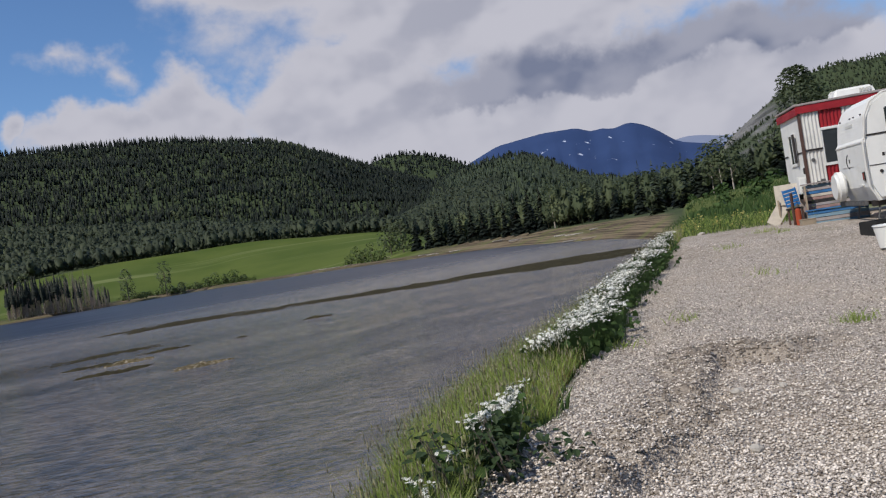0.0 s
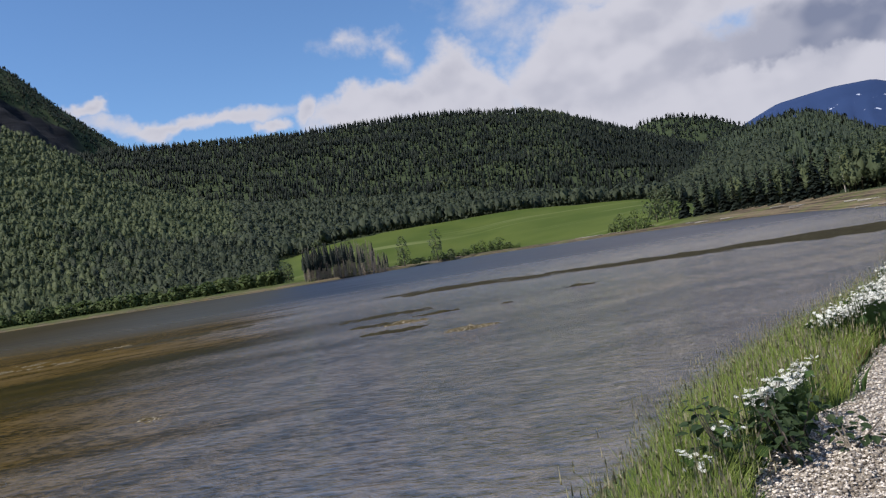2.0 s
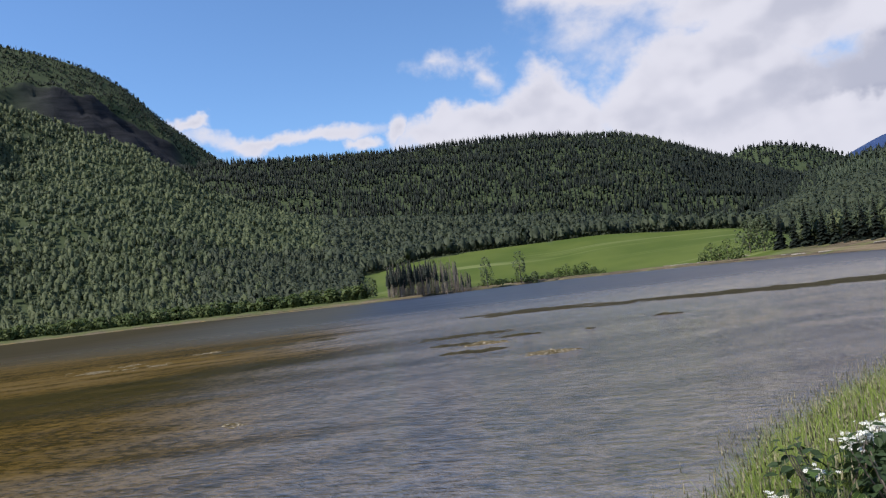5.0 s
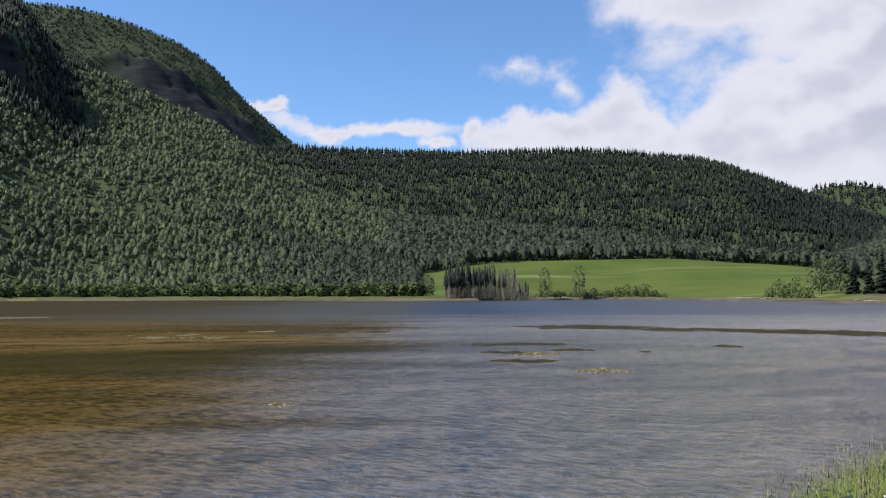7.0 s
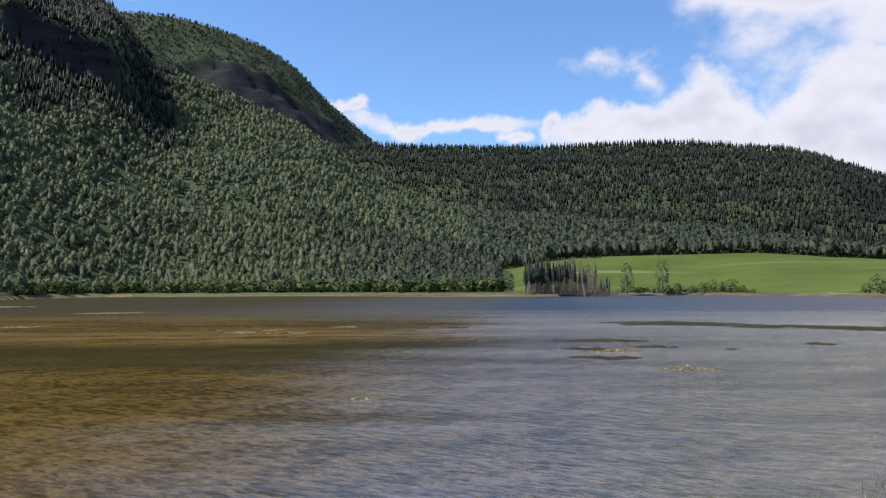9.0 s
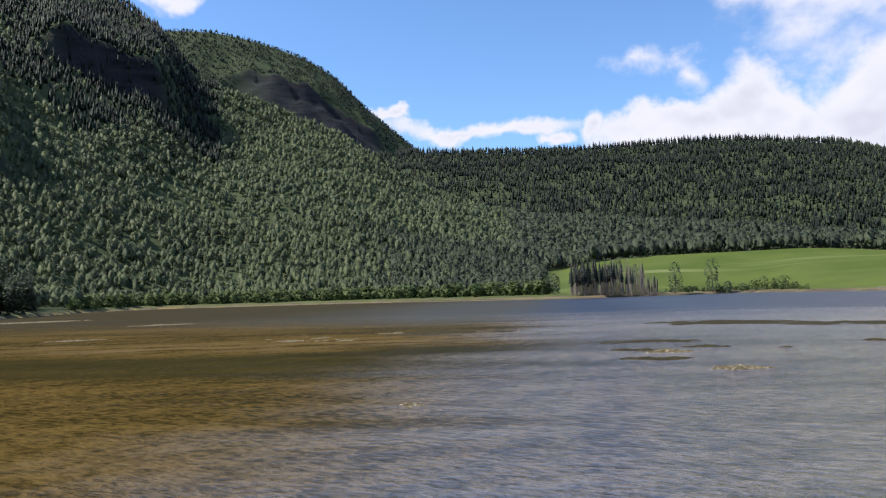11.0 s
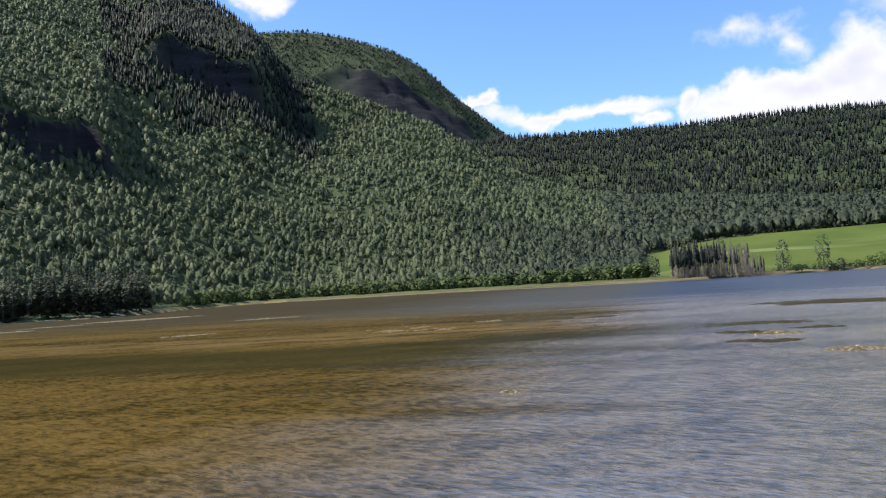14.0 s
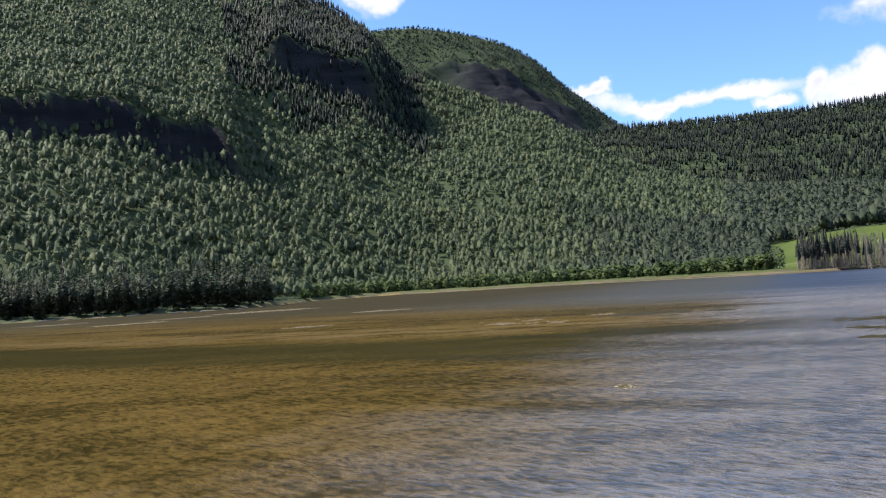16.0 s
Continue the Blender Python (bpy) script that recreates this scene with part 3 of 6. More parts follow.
def build_water():
    rs = np.concatenate([[2.0], 4 * 1.08 ** np.arange(0, 66)])
    rs = rs[rs < 520]
    azs = np.radians(np.arange(-180, 180, 2.0))
    A, Rr = np.meshgrid(azs, rs)
    n, m = len(rs), len(azs)
    i, j = np.meshgrid(np.arange(n - 1), np.arange(m), indexing="ij")
    j2 = (j + 1) % m
    f = np.stack([i * m + j, i * m + j2, (i + 1) * m + j2, (i + 1) * m + j], -1).reshape(-1, 4)[:, ::-1]
    me = mesh_of("water", np.stack([Rr.ravel() * np.sin(A.ravel()), Rr.ravel() * np.cos(A.ravel()), np.zeros(A.size)], 1), f, [WATER], smooth=True)
    return tagged(new("water", me), "shallow brown lake ruffled by a breeze", "lake", kind="structure")


build_water()


# ---------------------------------------------------------------- woods
RNG = np.random.RandomState(7)


def leaf_cards(n, size, shape, rng, crown=0.0):
    """n bent leaf clumps spread through a crown; shape(n) gives points."""
    c = shape(n)
    face = rng.normal(size=(n, 3)) * 0.55
    if crown:
        face = face + (c - [0, 0, crown]) / (np.linalg.norm(c - [0, 0, crown], axis=1)[:, None] + 0.1) * 1.1 + [0, 0, 0.45]
    face /= np.linalg.norm(face, axis=1)[:, None]
    ax = np.cross(face, rng.normal(size=(n, 3)))
    ax /= np.linalg.norm(ax, axis=1)[:, None]
    b = np.cross(face, ax)
    k = size * rng.uniform(0.6, 1.3, (n, 1))
    q = -face
    v = np.stack([c - ax * k, c + b * k * 0.8 + q * k * 0.25, c + ax * k, c - b * k * 0.8 + q * k * 0.25], 1).reshape(-1, 3)
    o = np.arange(n)[:, None] * 4
    f = np.concatenate([o + [0, 2, 1], o + [0, 3, 2]])
    return v, f


def trunk_mesh(h, r, sides=5, lean=0.02):
    t = np.arange(sides) * 2 * np.pi / sides
    rings = [(0, r), (h * 0.5, r * 0.65), (h, r * 0.12)]
    v = np.concatenate([np.stack([rr * np.cos(t) + lean * z, rr * np.sin(t), np.full(sides, z)], 1) for z, rr in rings])
    f = []
    for k in range(len(rings) - 1):
        for i in range(sides):
            a, b = k * sides + i, k * sides + (i + 1) % sides
            f += [[a, b, b + sides], [a, b + sides, a + sides]]
    return v, np.array(f)


def poplar_shape(rng, h, w, low=0.2):
    """Points on the outside of a tall oval crown with a few bulges."""
    ph, lobe = rng.uniform(0, 6.3, 3), rng.uniform(0.10, 0.30)
    ox, oy = rng.normal(size=2) * w * 0.05

    def pts(n):
        u = (np.arange(n) + rng.uniform(0, 1, n)) / n
        q = rng.uniform(0, 6.283, n)
        rad = np.sqrt(np.clip(1 - ((u - 0.40) / 0.62) ** 2, 0.02, 1)) * np.where(u > 0.4, 1.0, 0.92)
        rad = rad * (1 + lobe * np.sin(2 * q + ph[0] + 5 * u) + 0.16 * np.sin(3 * q + ph[1] - 9 * u)) * rng.uniform(0.62, 1.05, n)
        return np.stack([ox * u + np.cos(q) * rad * w * 0.5, oy * u + np.sin(q) * rad * w * 0.5, h * (low + (1 - low) * u)], 1)
    return pts


def spruce_crown(rng, h, w, tiers, sides):
    """Drooping ragged tiers of boughs."""
    v, f = [], []
    for k in range(tiers):
        u = k / tiers
        z0, z1 = h * (0.1 + 0.9 * u), h * min(1.0, 0.1 + 0.9 * (u + 1.9 / tiers))
        rad = w * 0.5 * (1 - u) ** 0.85 + 0.12
        o = len(v)
        v.append([rng.normal() * 0.05, rng.normal() * 0.05, z1])
        ph = rng.uniform(0, 6.3)
        for i in range(sides):
            t = ph + i * 2 * np.pi / sides
            q = rad * rng.uniform(0.55, 1.2)
            v.append([q * np.cos(t), q * np.sin(t), z0 - rng.uniform(0, 0.06) * h])
        for i in range(sides):
            f.append([o, o + 1 + i, o + 1 + (i + 1) % sides])
    return np.array(v), np.array(f)


def spruce_boughs(rng, h, w, n):
    """A spruce of drooping bough fans round the stem."""
    u = rng.uniform(0, 1, n) ** 1.25
    z = h * (0.06 + 0.94 * u)
    q = rng.uniform(0, 6.283, n)
    reach = (w * 0.5 * (1 - u) ** 0.8 + 0.15) * rng.uniform(0.55, 1.15, n)
    d = np.stack([np.cos(q), np.sin(q), np.zeros(n)], 1)
    sd = np.stack([-np.sin(q), np.cos(q), np.zeros(n)], 1)
    up = np.array([0, 0, 1.0])
    base = up * (z + 0.10 * reach)[:, None]
    tip = d * reach[:, None] + up * (z - 0.42 * reach)[:, None]
    mid = d * (reach * 0.55)[:, None] + up * (z - 0.05 * reach)[:, None]
    half = sd * (reach * 0.34 + 0.08)[:, None]
    v = np.stack([base, mid - half - up * 0.12 * reach[:, None], tip, mid + half - up * 0.12 * reach[:, None]], 1).reshape(-1, 3)
    o = np.arange(n)[:, None] * 4
    f = np.concatenate([o + [0, 1, 2], o + [0, 2, 3]])
    top = np.array([[0.14, 0, h * 0.9], [-0.08, 0.12, h * 0.9], [-0.08, -0.12, h * 0.9], [0, 0, h * 1.03]])
    k = len(v)
    return np.concatenate([v, top]), np.concatenate([f, np.array([[0, 1, 3], [1, 2, 3], [2, 0, 3]]) + k])


def spread(points, kinds, rng, lo=0.75, hi=1.25, sink=0.3, normals=None):
    """One array of many trees: each kind is (crown v, f, trunk v, f)."""
    V, F, M, T, base = [], [], [], [], 0
    pick = rng.randint(0, len(kinds), len(points))
    for k, (cv, cf, tv, tf) in enumerate(kinds):
        pts = points[pick == k]
        if not len(pts):
            continue
        n = len(pts)
        v = np.concatenate([cv, tv]) if tv is not None else cv
        f = np.concatenate([cf, tf + len(cv)]) if tv is not None else cf
        mi = np.concatenate([np.zeros(len(cf)), np.ones(len(tf))]) if tv is not None else np.zeros(len(cf))
        ang, s = rng.uniform(0, 6.283, n), rng.uniform(lo, hi, n)
        sw = s * rng.uniform(0.85, 1.15, n)
        ca, sa = np.cos(ang), np.sin(ang)
        x = (v[None, :, 0] * ca[:, None] - v[None, :, 1] * sa[:, None]) * sw[:, None] + pts[:, 0:1]
        y = (v[None, :, 0] * sa[:, None] + v[None, :, 1] * ca[:, None]) * sw[:, None] + pts[:, 1:2]
        z = v[None, :, 2] * s[:, None] + pts[:, 2:3] - sink
        V.append(np.stack([x, y, z], -1).reshape(-1, 3))
        F.append((f[None] + (np.arange(n) * len(v))[:, None, None] + base).reshape(-1, 3))
        M.append(np.tile(mi, n))
        tint = np.clip(0.5 + 0.55 * wave_noise(pts[:, 0], pts[:, 1], 51, 3, 0.012) + rng.normal(size=n) * 0.42, 0, 1)
        T.append(np.repeat(tint, len(v)))
        base += n * len(v)
        if normals is not None:
            mid = np.array([0, 0, v[:, 2].max() * 0.42])
            o = v - mid
            o = o / np.array([1.0, 1.0, 1.7])
            o[:, 2] += 0.25 * np.linalg.norm(o, axis=1)
            o /= np.linalg.norm(o, axis=1)[:, None] + 1e-6
            normals.append(np.stack([o[None, :, 0] * ca[:, None] - o[None, :, 1] * sa[:, None], o[None, :, 0] * sa[:, None] + o[None, :, 1] * ca[:, None], np.broadcast_to(o[None, :, 2], x.shape)], -1).reshape(-1, 3))
    return np.concatenate(V), np.concatenate(F), np.concatenate(M), np.concatenate(T)


def sow(a0, a1, r0, r1, gap, rng, keep=None):
    """Jittered points of a polar patch on the ground, about gap metres apart."""
    n = int(radians(a1 - a0) * (r1 * r1 - r0 * r0) / 2 / gap ** 2)
    a, r = np.radians(rng.uniform(a0, a1, n)), np.sqrt(rng.uniform(r0 * r0, r1 * r1, n))
    x, y = r * np.sin(a), r * np.cos(a)
    cell = {}
    for i, key in enumerate(zip(np.floor(x / gap / 0.8).astype(int), np.floor(y / gap / 0.8).astype(int))):
        cell.setdefault(key, i)
    i = np.array(sorted(cell.values()))
    x, y = x[i], y[i]
    z, cover = land(x, y)
    ok = (z > 0.4) & (cover["field"] < 0.5) & (cover["gravel"] < 0.1) & (cover["sand"] < 0.5)
    if keep is not None:
        ok &= keep(x, y, z, cover)
    return np.stack([x, y, z], 1)[ok]


def crown_core(rng, h, w, sides=5):
    """The dense heart of a crown: a lumpy oval."""
    v, f = [], []
    for z, k in ((0.30, 0.62), (0.60, 1.0), (0.86, 0.70)):
        ph = rng.uniform(0, 1)
        for i in range(sides):
            q = (i + ph) * 6.2832 / sides
            d = w * 0.5 * k * rng.uniform(0.78, 1.12)
            v.append([d * math.cos(q), d * math.sin(q), h * (z + rng.uniform(-0.03, 0.03))])
    v.append([rng.normal() * w * 0.06, rng.normal() * w * 0.06, h * 0.98])
    for k in range(2):
        for i in range(sides):
            a, b = k * sides + i, k * sides + (i + 1) % sides
            f += [[a, b, b + sides], [a, b + sides, a + sides]]
    f += [[2 * sides + i, 2 * sides + (i + 1) % sides, 3 * sides] for i in range(sides)]
    return np.array(v), np.array(f)


def poplar_kind(rng, h, w, cards, size, trunk=True):
    cv, cf = leaf_cards(cards, size, poplar_shape(rng, h, w), rng, h * 0.45)
    bv, bf = crown_core(rng, h * 0.96, w * 0.74)
    cv, cf = np.concatenate([cv, bv]), np.concatenate([cf, bf + len(cv)])
    tv, tf = trunk_mesh(h * 0.8, 0.16, 3) if trunk else (None, None)
    return cv, cf, tv, tf


def spruce_kind(rng, h, w, tiers, sides):
    cv, cf = spruce_crown(rng, h, w, tiers, sides)
    return cv, cf, None, None


def wood(name, label, points, kinds, mats, lo=0.75, hi=1.25, crowns=True):
    nrm = []
    v, f, mi, t = spread(points, kinds, RNG, lo, hi, normals=nrm)
    me = mesh_of(name, v, f, mats, mi, smooth=True, tint=t)
    if crowns:
        nv = np.concatenate(nrm) * 0.95 + RNG.normal(size=(len(v), 3)) * 0.42
        nv /= np.linalg.norm(nv, axis=1)[:, None]
        me.normals_split_custom_set_from_vertices(nv.astype(np.float32))
    return tagged(new(name, me), label, "forest", kind="stuff")


def bear(x, y):
    return np.degrees(np.arctan2(x, y))


def no_rock(x, y, z, c):
    return (c["rock"] < 0.4)


def dark_shoulder(x, y):
    """The shoulder round the upper cliff, where spruce takes over."""
    a, r = bear(x, y), np.hypot(x, y)
    return (a > -38.5) & (a < -24.5) & (r > 770 + 60 * wave_noise(x, y, 68, 2, 0.02)) & (wave_noise(x, y, 69, 2, 0.05) < 0.35)


def leafy_zone(x, y, z, c):
    return slope_zone(x, y, z, c) & ~dark_shoulder(x, y)


def slope_zone(x, y, z, c):
    """The broad slope and its bench, up to its skyline."""
    a, r = bear(x, y), np.hypot(x, y)
    return ((c["rock"] < 0.6) | (wave_noise(x, y, 63, 2, 0.3) > -0.1)) & (r < along(a, SLOPE_AT) + 20)


near_poplar = [poplar_kind(RNG, RNG.uniform(7.0, 10.0), RNG.uniform(3.9, 5.5), 20, 0.60, False) for _ in range(9)]
mid_poplar = [poplar_kind(RNG, RNG.uniform(6.5, 9.2), RNG.uniform(4.3, 6.0), 10, 0.85, False) for _ in range(9)]
slope_spruce = [(*spruce_boughs(RNG, RNG.uniform(12, 16), 3.4, 26), None, None) for _ in range(5)]
far_spruce = [spruce_kind(RNG, RNG.uniform(13, 18), 4.0, 3, 5) for _ in range(6)]

pts = sow(-58, 2, 320, 640, 3.9, RNG, lambda x, y, z, c: slope_zone(x, y, z, c) & (np.hypot(x, y) - along(bear(x, y), SHORE) > np.where(bear(x, y) < -36.5, 48, 27)))
foot = bear(pts[:, 0], pts[:, 1]) + RNG.normal(size=len(pts)) * 2.5 > -13
wood("poplar_wood", "green poplar wood on the lower slope above the lake", pts[~foot], near_poplar, [POPLAR, BARK], 0.55, 1.3)
wood("foot_wood", "grey-green aspen wood at the foot of the slope", pts[foot], near_poplar, [ASPEN, BARK], 0.6, 1.25)
pts = sow(-60, 1, 640, 1180, 4.8, RNG, leafy_zone)
wood("slope_wood", "mixed green wood covering the steep slope", pts, mid_poplar, [POPLAR], 0.55, 1.25)
pts = sow(-60, 0, 380, 1180, 5.6, RNG, lambda x, y, z, c: slope_zone(x, y, z, c) & (wave_noise(x, y, 61, 3, 0.009) + 0.5 * wave_noise(x, y, 65, 2, 0.09) > 0.40 - 0.2 * step(np.hypot(x, y), 700, 1000)) & ~dark_shoulder(x, y))
wood("slope_spruces", "dark spruces scattered through the green slope", pts, slope_spruce, [SPRUCE])
pts = sow(-39, -24, 680, 1180, 3.7, RNG, lambda x, y, z, c: slope_zone(x, y, z, c) & dark_shoulder(x, y))
wood("shoulder_spruces", "dark spruces crowding the shoulder round the cliff", pts, far_spruce, [SPRUCE], 0.5, 0.95)
# bench of tall poplars behind the hay field
pts = sow(-4, 34, 555, 960, 6.2, RNG, no_rock)
wood("bench_wood", "tall poplar wood behind the hay field", pts, mid_poplar, [ASPEN], 1.15, 1.7)
# dark conifer hill
pts = sow(-17, 30, 930, 1760, 6.6, RNG, lambda x, y, z, c: np.hypot(x, y) > along(bear(x, y), SLOPE_AT) + 60)
wood("ridge_wood", "dark spruce forest on the rounded hill", pts, far_spruce, [SPRUCE], 0.6, 1.15)
pts = sow(-14, 30, 1010, 1720, 13, RNG, lambda x, y, z, c: wave_noise(x, y, 62, 3, 0.007) > 0.28)
wood("ridge_poplars", "paler poplars in the spruce forest", pts, [poplar_kind(RNG, 12, 6, 14, 1.4, False) for _ in range(4)], [HILL_LEAF])
pts = sow(-30, -6, 1900, 2420, 5.6, RNG, no_rock)
wood("far_mountain_wood", "thin spruce wood on the far mountain", pts, far_spruce, [SPRUCE], 0.35, 0.7)
pts = sow(-28, -8, 1900, 2400, 15, RNG, no_rock)
wood("far_mountain_scrub", "grey-green scrub on the far mountain", pts, [poplar_kind(RNG, 7, 7, 9, 2.4, False) for _ in range(3)], [ASPEN])
pts = sow(21, 42, 1250, 2450, 13, RNG)
wood("knob_wood", "mixed wood on the far knolls", pts, far_spruce + [poplar_kind(RNG, 13, 8, 10, 2.6, False) for _ in range(3)], [SPRUCE, SPRUCE], 0.8, 1.3)
pts = sow(48, 66, 430, 950, 5.0, RNG, no_rock)
wood("crag_wood", "small spruces clinging to the crag", pts, far_spruce[:3] + [poplar_kind(RNG, 11, 8, 8, 2.0, False) for _ in range(3)], [HILL_LEAF, SPRUCE], 0.22, 0.42)
pts = sow(29, 48.5, 520, 1360, 9.5, RNG, no_rock)
wood("valley_wood", "mixed wood on the low valley hills", pts, far_spruce + [poplar_kind(RNG, 12, 5.5, 16, 1.2, False) for _ in range(3)], [FIR], 0.7, 1.1)


# ---------------------------------------------------------------- things: tools
def part(name, data, mat, parent, label="", m=None):
    """Links a bmesh or mesh as one part under a thing."""
    if isinstance(data, bmesh.types.BMesh):
        me = bpy.data.meshes.new(name)
        data.to_mesh(me)
        data.free()
    else:
        me = data
    if mat is not None and not me.materials:
        me.materials.append(mat)
    ob = new(name, me)
    ob.parent = parent
    if m is not None:
        ob.matrix_local = m
    if label:
        ob["label"] = label
    return ob


def thing(name, m, label, category, group=""):
    ob = new(name)
    ob.matrix_world = m
    ob.empty_display_size = 0.2
    return tagged(ob, label, category, group)


def box(lo, hi, bevel=0.008, bm=None):
    bm2 = bmesh.new()
    bmesh.ops.create_cube(bm2, size=1.0)
    for v in bm2.verts:
        v.co = Vector([(l + h) / 2 + c * (h - l) for l, h, c in zip(lo, hi, v.co)])
    if bevel:
        bmesh.ops.bevel(bm2, geom=list(bm2.edges), offset=bevel, segments=2, affect="EDGES")
    if bm is None:
        return bm2
    me = bpy.data.meshes.new("tmp")
    bm2.to_mesh(me)
    bm2.free()
    bm.from_mesh(me)
    bpy.data.meshes.remove(me)
    return bm


def disc(r, depth, axis="y", sides=28, bevel=0.0, at=(0, 0, 0)):
    bm = bmesh.new()
    bmesh.ops.create_cone(bm, cap_ends=True, segments=sides, radius1=r, radius2=r, depth=depth)
    if bevel:
        bmesh.ops.bevel(bm, geom=[e for e in bm.edges if len(e.link_faces) == 2 and abs(e.calc_face_angle(0)) > 1], offset=bevel, segments=3, affect="EDGES")
    turn = {"x": Euler((0, radians(90), 0)), "y": Euler((radians(90), 0, 0)), "z": Euler((0, 0, 0))}[axis]
    bmesh.ops.transform(bm, matrix=Matrix.Translation(at) @ turn.to_matrix().to_4x4(), verts=bm.verts)
    return bm


def ribbed(x0, x1, z0, z1, y, pitch=0.09, deep=0.012, thick=0.02):
    """Corrugated sheet standing in the x-z plane."""
    n = max(4, int((x1 - x0) / pitch * 6))
    bm = bmesh.new()
    rows = []
    for z in (z0, z1):
        for back in (0, thick):
            rows.append([bm.verts.new((x0 + (x1 - x0) * i / n, y + back - deep * np.clip(1.6 * math.sin((x0 + (x1 - x0) * i / n) / pitch * 2 * math.pi), -1, 1) * (0 if back else 1), z)) for i in range(n + 1)])
    lf, lb, hf, hb = rows
    for i in range(n):
        bm.faces.new((lf[i], lf[i + 1], hf[i + 1], hf[i]))
        bm.faces.new((lb[i + 1], lb[i], hb[i], hb[i + 1]))
        bm.faces.new((hf[i], hf[i + 1], hb[i + 1], hb[i]))
        bm.faces.new((lf[i + 1], lf[i], lb[i], lb[i + 1]))
    return bm


def tube(points, r, sides=8):
    """A round bar along points."""
    bm = bmesh.new()
    rings = []
    for i, p in enumerate(points):
        p = Vector(p)
        d = (Vector(points[min(i + 1, len(points) - 1)]) - Vector(points[max(i - 1, 0)])).normalized()
        u = d.orthogonal().normalized()
        q = d.cross(u)
        rad = r[i] if isinstance(r, (list, tuple)) else r
        rings.append([bm.verts.new(p + (u * math.cos(k * 2 * math.pi / sides) + q * math.sin(k * 2 * math.pi / sides)) * rad) for k in range(sides)])
    for a, b in zip(rings, rings[1:]):
        for k in range(sides):
            bm.faces.new((a[k], a[(k + 1) % sides], b[(k + 1) % sides], b[k]))
    bm.faces.new(rings[0][::-1])
    bm.faces.new(rings[-1])
    return bm


def glass(name, tint):
    m, n = material(name)
    p = place(n)
    finish(n, n.mix(n.noise(p, 2.0, 3.0), tint, tuple(c * 0.5 for c in tint)), 0.06, spec=0.8)
    return m


WHITE = plain("white_panel", (0.82, 0.82, 0.80), 0.45, 0.1, 1.3, 0.12)
SIDING = plain("grey_siding", (0.72, 0.71, 0.68), 0.5, 0.15, 1.6, 0.25, 25.0)
RED = plain("red_paint", (0.36, 0.018, 0.028), 0.5, 0.2, 2.0, 0.3)
DARK_TRIM = plain("dark_trim", (0.035, 0.03, 0.03), 0.5)
BROWN_TRIM = plain("brown_trim", (0.10, 0.055, 0.045), 0.6, 0.2, 3.0, 0.3)
RUBBER = plain("black_rubber", (0.022, 0.022, 0.022), 0.75)
STEEL = plain("dull_steel", (0.20, 0.20, 0.20), 0.5, 0.2, 4.0, 0.4, metal=0.6)
GLASS = glass("window_glass", (0.035, 0.045, 0.05))
WOOD = plain("weathered_wood", (0.40, 0.33, 0.25), 0.85, 0.5, 3.0, 0.35, 30.0, 0.004, spec=0.15)
GREY_WOOD = plain("grey_wood", (0.42, 0.37, 0.36), 0.85, 0.5, 3.0, 0.35, 30.0, 0.004, spec=0.15)
PALE_WOOD = plain("bleached_wood", (0.62, 0.56, 0.48), 0.85, 0.35, 3.0, 0.3, 30.0, 0.004, spec=0.15)
BLUE_WOOD = plain("blue_painted_wood", (0.06, 0.19, 0.42), 0.7, 0.4, 4.0, 0.4, 30.0, 0.003, spec=0.2)
PALE_BLUE = plain("worn_blue_wood", (0.24, 0.36, 0.46), 0.8, 0.4, 4.0, 0.3, 30.0, 0.003, spec=0.2)
PINK_WOOD = plain("faded_red_wood", (0.42, 0.27, 0.24), 0.85, 0.4, 4.0, 0.3, 30.0, 0.003, spec=0.15)
BLUE_PLASTIC = plain("blue_plastic", (0.02, 0.17, 0.50), 0.35, 0.1)
ORANGE = plain("orange_paint", (0.38, 0.07, 0.03), 0.5, 0.2)
LAMP_RED = plain("red_lens", (0.30, 0.02, 0.01), 0.25)


